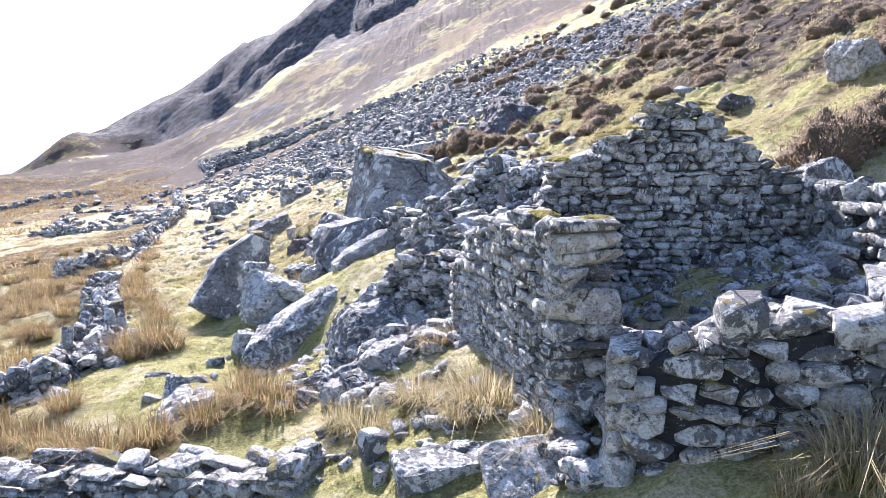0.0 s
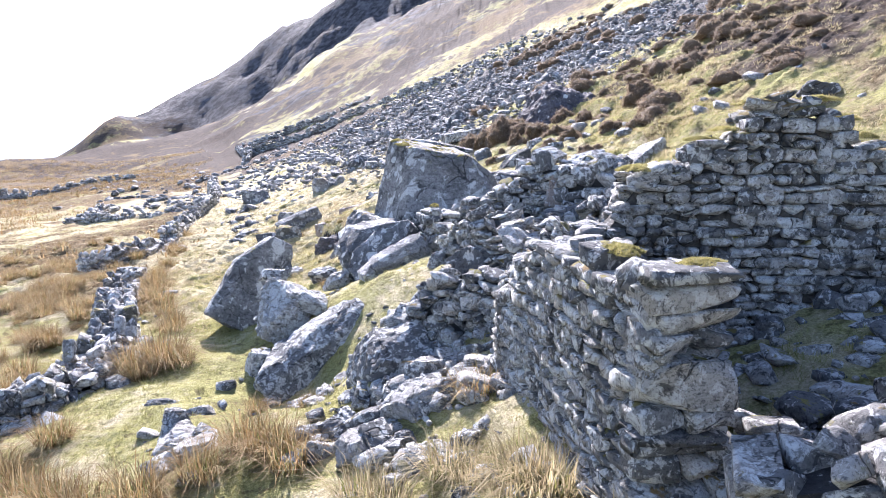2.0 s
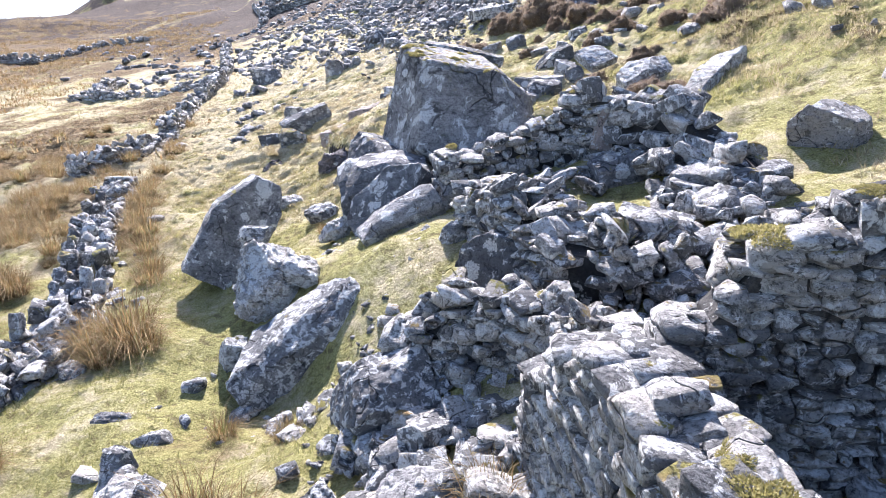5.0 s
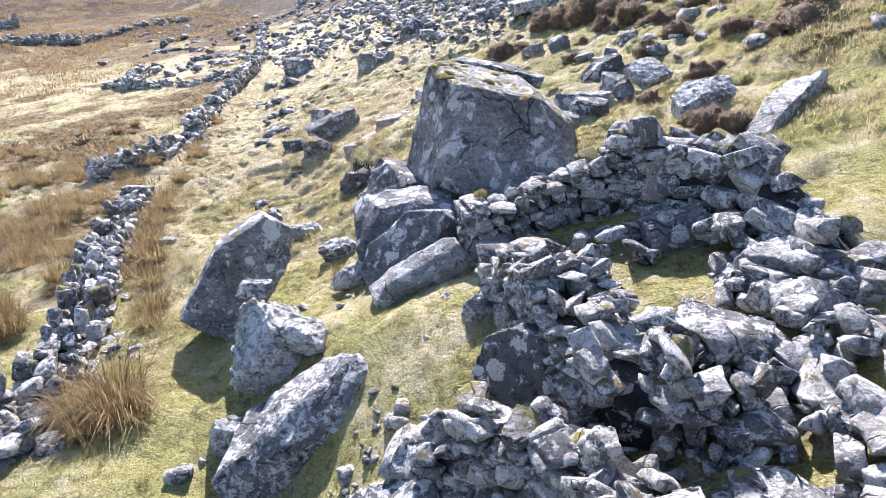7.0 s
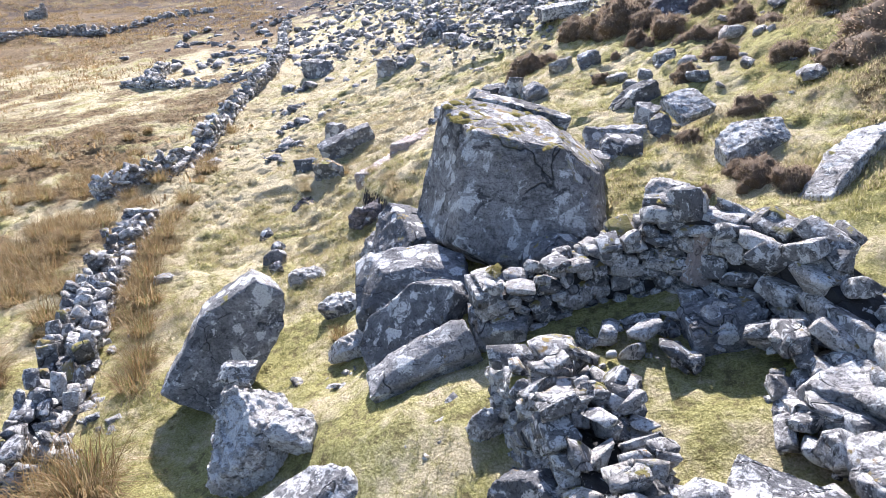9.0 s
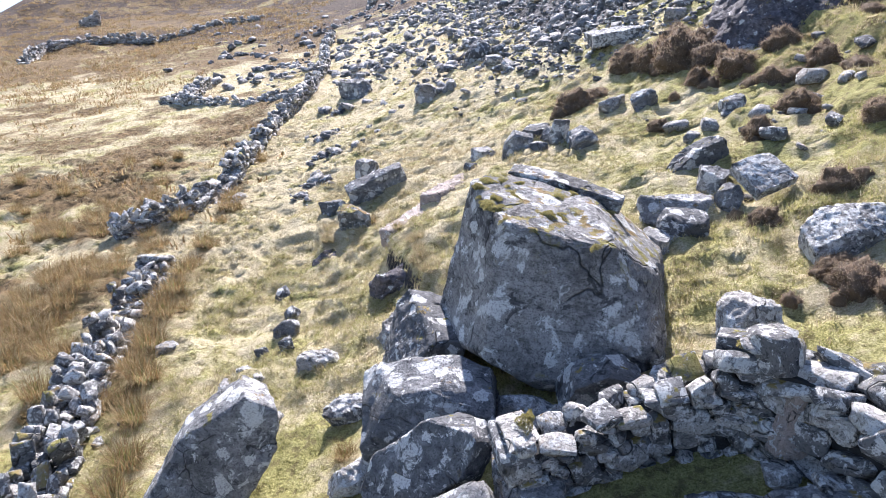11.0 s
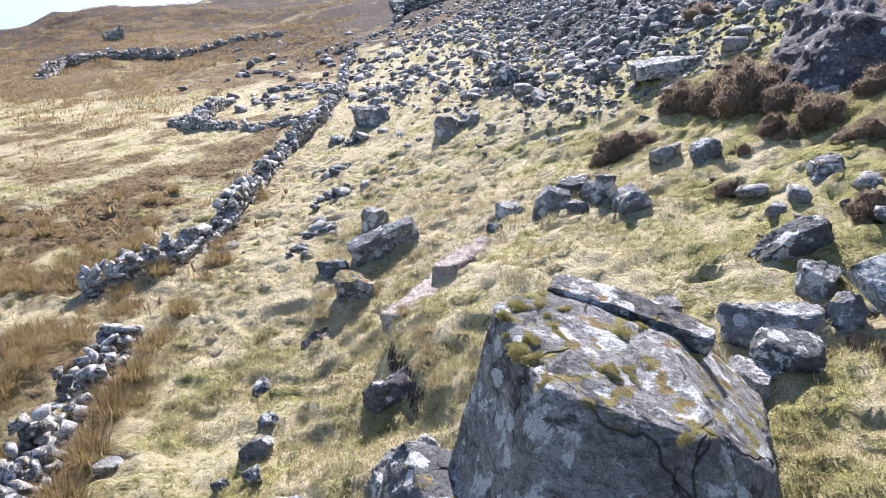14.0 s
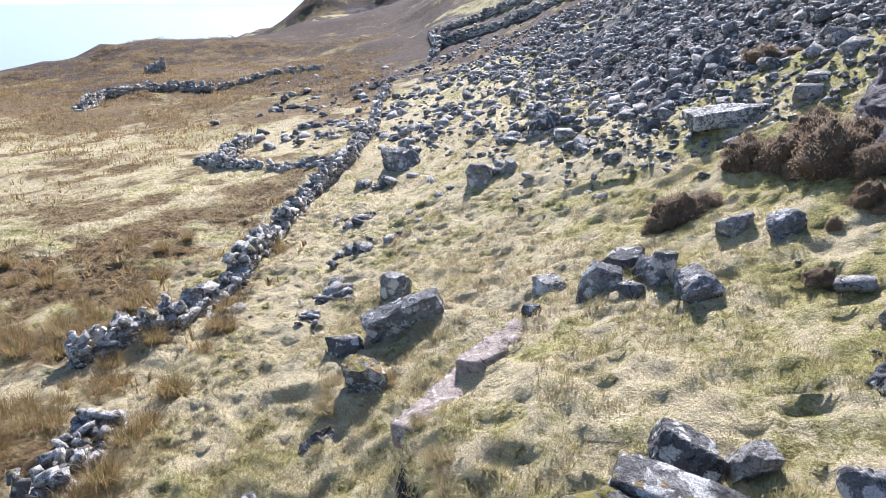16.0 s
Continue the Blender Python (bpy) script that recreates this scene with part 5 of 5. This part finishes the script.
def turf_grass(name, label, material, seed, n, box, size, dry):
    """Tufts of short grass over a stretch of ground."""
    rng = np.random.default_rng(seed)
    x, y = rng.uniform(box[0], box[1], n), rng.uniform(box[2], box[3], n)
    lumps = bumps(x, y, 1.5, 82) + 0.9 * bumps(x, y, 0.5, 83) + (dry * bumps(x, y, 4.0, 85))
    keep = lumps > rng.uniform(-0.55, 1.0, n)
    x, y = x[keep], y[keep]
    n, k = len(x), 12
    tall = np.repeat(0.8 + 0.5 * np.clip(bumps(x, y, 2.4, 84), -0.5, 1), k) * size
    base = np.repeat(np.stack([x, y, ground(x, y) - 0.01], 1), k, 0)
    a = rng.uniform(0, 2 * np.pi, n * k)
    root = base + np.stack([np.cos(a), np.sin(a), np.zeros(n * k)], 1) * (rng.uniform(0, 0.09, n * k) * size)[:, None]
    out = a + rng.normal(0, 0.7, n * k)
    h = rng.uniform(0.04, 0.12, n * k) * tall
    lean = rng.uniform(0.4, 1.35, n * k)
    side = np.stack([-np.sin(out), np.cos(out), np.zeros(n * k)], 1) * (0.0052 * size * rng.uniform(0.7, 1.4, n * k))[:, None]
    end = root + np.stack([np.cos(out) * h * np.sin(lean), np.sin(out) * h * np.sin(lean), h * np.cos(lean) + 0.012], 1)
    v = np.stack([root - side, root + side, end], 1).reshape(-1, 3)
    heap = Heap()
    heap.add(v, np.arange(len(v)).reshape(-1, 3))
    tagged(new(name, heap.mesh(name, material)), label, "grass", kind="stuff")


turf_grass("grass", "short tufted hill grass, green and straw-coloured", GRASS, 81, 36000, (-12, 4.5, 6.5, 30), 1.0, 0.0)
turf_grass("grass", "green grass along the path beside the field wall", GRASS, 86, 9000, (-16, -6, 14, 34), 1.2, 0.3)
turf_grass("dry_grass", "tufts of bleached dry hill grass", DRYGRASS, 87, 32000, (-14, 8, 22, 44), 1.45, 0.3)
turf_grass("grass", "yellow-green tufts of grass on the pasture above the path", GRASS, 89, 15000, (-5, 8, 21, 42), 1.35, 0.2)
turf_grass("dry_grass", "pale tufts of grass on the slope above the ruin", DRYGRASS, 90, 22000, (5, 24, 10, 46), 1.9, 0.5)
turf_grass("dry_grass", "coarse tufts of dry grass in the pasture", DRYGRASS, 88, 30000, (-52, -8, 18, 66), 2.0, 0.6)


def clump(name, seed, n, spread, low, high, width, lean, material):
    rng = np.random.default_rng(seed)
    heap = Heap()
    heap.add(*blades(rng, np.zeros(3), n, spread, low, high, width, lean))
    return heap.mesh(name, material)


def rushes():
    rng = random.Random(91)
    tall = [clump("rush_clump", 100 + i, 380, 0.34, 0.22, 0.85, 0.0065, 0.85, RUSH) for i in range(5)]
    pale = [clump("rush_clump", 120 + i, 360, 0.3, 0.22, 0.75, 0.006, 0.9, STRAW) for i in range(4)]
    green = [clump("green_base", 140 + i, 90, 0.26, 0.15, 0.45, 0.010, 0.7, RUSH_GREEN) for i in range(4)]

    def plant(x, y, s, me, label):
        ob = thing("rush_clump", (x, y, float(ground(x, y)) - 0.03), label, "rushes", "rush clumps")
        ob.rotation_euler[2] = rng.uniform(0, 6.28)
        ob.scale = (s, s, s)
        for name, data in (("tuft", me), ("green_base", rng.choice(green))):
            new(name, data).parent = ob
    spots = [(-3.8, 11.3, 1.0), (-3.3, 11.0, 1.0), (-2.8, 10.6, 1.0), (-4.2, 10.6, 0.9), (-5.0, 10.2, 1.0), (-5.6, 9.9, 1.0), (-6.4, 10.4, 0.9), (-7.2, 10.8, 1.0), (-8.2, 11.4, 1.0), (-9.2, 12.0, 1.0), (-8.0, 12.6, 0.9),
             (-1.5, 9.2, 0.9), (-1.1, 8.9, 0.9), (-0.4, 9.3, 0.9), (-0.1, 9.0, 0.8), (0.5, 8.8, 1.0), (0.75, 8.4, 1.1), (0.4, 8.2, 0.9), (1.4, 7.3, 0.8), (1.25, 7.0, 0.7), (-7.9, 16.6, 1.35), (-8.4, 16.2, 1.2), (-7.6, 16.1, 1.1),
             (-9.1, 19.4, 0.9), (-9.6, 20.3, 0.9), (-10.4, 21.5, 0.9), (-11.2, 22.8, 1.0), (-12.2, 24.2, 1.0), (-12.9, 25.6, 0.9), (-13.6, 27.0, 0.9), (-14.4, 28.4, 0.9), (-4.9, 20.6, 0.5), (-0.1, 10.9, 0.8), (-8.9, 31.2, 0.5), (3.7, 4.9, 1.1), (4.1, 5.1, 1.0), (3.2, 4.9, 0.7), (-4.49, 13.58, 0.55), (-3.38, 13.40, 0.5), (-7.93, 15.69, 0.9), (-9.20, 16.91, 1.0), (-7.17, 15.98, 0.8)]
    for x0, y0, x1, y1, h in BANKS[1:]:
        for i in range(9):
            w = rng.uniform(0, 1)
            plant(x0 + (x1 - x0) * w + rng.uniform(0.1, 0.5), y0 + (y1 - y0) * w + rng.uniform(0.1, 0.5), rng.uniform(0.3, 0.5), rng.choice(pale), "clump of bleached grass hanging over a small bank")
    k = 0
    for x, y, s in spots:
        me = (pale if (x > -1.6 and y < 10) or x > 3 else tall)[k % 4]
        plant(x, y, s, me, "clump of dry orange-brown rushes in the grass" if me in tall else "clump of bleached straw-coloured grass")
        k += 1
    made = 0
    while made < 260:
        x, y = rng.uniform(-32, -9), rng.uniform(10, 42)
        wall = -9.3 - 0.42 * (y - 14)
        wet = 1.2 if wall - 7 < x < wall - 0.6 and y < 34 else (0.9 if wall + 0.6 < x < wall + 1.7 else 0.22 if x < wall else 0)
        if rng.random() < wet * (0.45 + 0.8 * float(bumps(x, y, 3.0, 92))):
            plant(x, y, rng.uniform(0.5, 1.0), rng.choice(tall), "clump of dry brown rushes by the field wall")
            made += 1
    # the far rushy pasture
    gen = np.random.default_rng(95)
    n = 20000
    x, y = gen.uniform(-130, -8, n), gen.uniform(30, 150, n)
    u = upslope(x, y)
    chance = step(-u, 8, 16) * step(y, 54, 68) * (1 - 0.6 * step(y, 100, 150)) + 0.3 * step(-u, 8, 14)
    keep = chance * (0.6 + 0.8 * bumps(x, y, 9, 96)) > gen.uniform(0, 1, n)
    x, y = x[keep], y[keep]
    heap = Heap()
    for cx, cy, cz in zip(x, y, ground(x, y)):
        heap.add(*blades(gen, np.array([cx, cy, cz]), 11, 0.55, 0.18, 0.5, 0.035, 0.95))
    tagged(new("rush_pasture", heap.mesh("rush_pasture", RUSH)), "wide brown pasture of dry rushes", "rushes", kind="stuff")


rushes()


def heather():
    rng = random.Random(101)
    made = []
    for i in range(8):
        gen = np.random.default_rng(200 + i)
        bm = bmesh.new()
        bmesh.ops.create_icosphere(bm, subdivisions=4 if i < 4 else 3, radius=1.0)
        for v in bm.verts:
            k = 0.62 + 0.27 * noise.fractal(v.co * 1.5 + Vector((i * 7, 3, 1)), 1.0, 2.0, 3) + 0.2 * abs(noise.noise(v.co * 3.0 + Vector((i, 5, 2))))
            v.co = Vector((v.co.x * k, v.co.y * k, max(v.co.z, -0.3) * k * 0.95))
        bm.normal_update()
        core = bpy.data.meshes.new("core")
        p = np.array([v.co for v in bm.verts])
        nrm = np.array([v.normal for v in bm.verts])
        bm.to_mesh(core)
        bm.free()
        core.materials.append(TWIG)
        core.shade_smooth()
        n = 6500 if i < 4 else 2000
        pick = gen.integers(0, len(p), n)
        c = p[pick] + gen.normal(0, 0.055, (n, 3))
        way = nrm[pick] + gen.normal(0, 0.55, (n, 3)) + np.array([0, 0, 0.35])
        way /= np.linalg.norm(way, axis=1)[:, None]
        side = np.cross(way, gen.normal(0, 1, (n, 3)))
        side /= np.linalg.norm(side, axis=1)[:, None]
        l = gen.uniform(0.03, 0.085, n)[:, None] * (1 if i < 4 else 1.3)
        v = np.stack([c - side * (0.014 if i < 4 else 0.02), c + side * (0.014 if i < 4 else 0.02), c + way * l], 1).reshape(-1, 3)
        heap = Heap()
        heap.add(v, np.arange(3 * n).reshape(-1, 3))
        made.append((core, heap.mesh("foliage", HEATHER)))

    def bush(x, y, s, flat=1.0, near=False):
        core, leaves = rng.choice(made[:4] if near else made[4:])
        z = float(ground(x, y))
        ob = thing("heather_bush", (x, y, z), "dark brown bush of old heather on the slope", "heather", "heather bushes")
        ob.rotation_euler[2] = rng.uniform(0, 6.28)
        ob.scale = (s, s * rng.uniform(0.8, 1.2), s * flat)
        for name, me in (("core", core), ("foliage", leaves)):
            part = new(name, me)
            part.parent = ob
    for x, y, s in ((-3.3, 38.4, 1.3), (-2.5, 38.9, 1.0), (-1.6, 41.2, 1.4), (-0.6, 40.4, 1.5), (0.4, 39.0, 1.6), (1.2, 38.0, 1.4), (2.0, 36.6, 1.3), (0.2, 41.5, 1.6), (1.0, 40.2, 1.2), (3.4, 37.2, 1.0), (3.2, 32.0, 0.9), (2.2, 30.6, 0.75), (3.1, 23.6, 0.75), (3.6, 23.0, 0.6), (2.8, 24.2, 0.6),
                    (2.9, 34.6, 1.0), (0.9, 36.4, 0.9), (4.2, 35.0, 1.2), (7.9, 13.7, 1.45), (8.8, 14.2, 1.5), (9.6, 14.6, 1.3), (5.5, 28.5, 0.9), (4.6, 29.8, 0.8), (6.4, 33.0, 1.2), (-0.2, 33.2, 0.45), (2.0, 26.3, 0.5), (3.4, 27.2, 0.7)):
        bush(x, y, s * rng.uniform(0.6, 0.85), rng.uniform(0.95, 1.3), True)
        bush(x + rng.uniform(-0.9, 0.9), y + rng.uniform(-0.9, 0.9), s * rng.uniform(0.3, 0.5), rng.uniform(0.9, 1.3))
    count = 0
    while count < 265:
        x, y = rng.uniform(-2, 36), rng.uniform(20, 85)
        u = float(upslope(x, y))
        if u < 8.5 or x > 0.62 * y + 4:
            continue
        if float(bumps(x, y, 8, 102)) + 0.5 * float(bumps(x, y, 3, 103)) > 0.0:
            bush(x, y, 0.4 + 0.8 * rng.random() ** 1.6, rng.uniform(0.6, 0.95))
            count += 1


heather()


# ---- moss cushions ----
def cushions():
    rng = random.Random(111)
    gen = np.random.default_rng(112)
    made = []
    for i in range(4):
        n = 2600
        a, r = gen.uniform(0, 2 * np.pi, n), np.sqrt(gen.uniform(0, 1, n))
        lump_r = 1 + 0.25 * np.sin(3 * a + i) + 0.15 * np.sin(7 * a)
        c = np.stack([r * lump_r * np.cos(a), r * lump_r * np.sin(a) * 0.8, 0.42 * (1 - r ** 2) + gen.normal(0, 0.03, n)], 1)
        way = c * [0.6, 0.6, 0.2] + gen.normal(0, 0.4, (n, 3)) + [0, 0, 0.8]
        side = np.cross(way, gen.normal(0, 1, (n, 3)))
        side /= np.linalg.norm(side, axis=1)[:, None]
        v = np.stack([c - side * 0.035, c + side * 0.035, c + way * 0.10], 1).reshape(-1, 3)
        heap = Heap()
        heap.add(v, np.arange(3 * n).reshape(-1, 3))
        made.append(heap.mesh("moss_cushion", CUSHION))

    def lay(x, y, z, s, tilt=0.0):
        ob = new("moss_cushion", rng.choice(made))
        ob.matrix_world = laid(x, y, z - 0.03 * s, (s, s * rng.uniform(0.6, 1.0), s * rng.uniform(0.5, 0.9)), tilt, 0, rng.uniform(0, 360))
        tagged(ob, "cushion of golden-green moss growing on the stone", "moss", "moss cushions")
    for x, y, z, s in ((1.85, 7.45, 2.04, 0.22), (1.65, 7.5, 2.02, 0.18), (2.0, 7.62, 2.05, 0.16), (1.4, 8.3, 2.02, 0.25), (1.35, 8.6, 2.02, 0.2), (1.95, 10.5, 2.7, 0.26), (3.0, 10.5, 3.2, 0.22), (3.4, 10.55, 3.52, 0.24), (4.1, 10.55, 3.56, 0.22), (4.4, 10.55, 3.32, 0.25), (4.7, 10.55, 3.1, 0.2), (-1.55, 19.3, 1.3, 0.2), (1.1, 20.3, 2.36, 0.2), (2.7, 10.5, 3.08, 0.2)):
        lay(x, y, z, s)
    rock = next(o for o in scene.objects if o.name == "big_boulder")
    tops = [v for v in rock.data.vertices if v.normal.z > 0.8 and v.co.z > 0.7]
    for v in rng.sample(tops, min(150, len(tops))):
        p = rock.matrix_world @ v.co
        edge = p.x < -2.5
        if rng.random() < (0.8 if edge else 0.12):
            lay(p.x, p.y, p.z - 0.03, rng.uniform(0.09, 0.2), -10)


cushions()
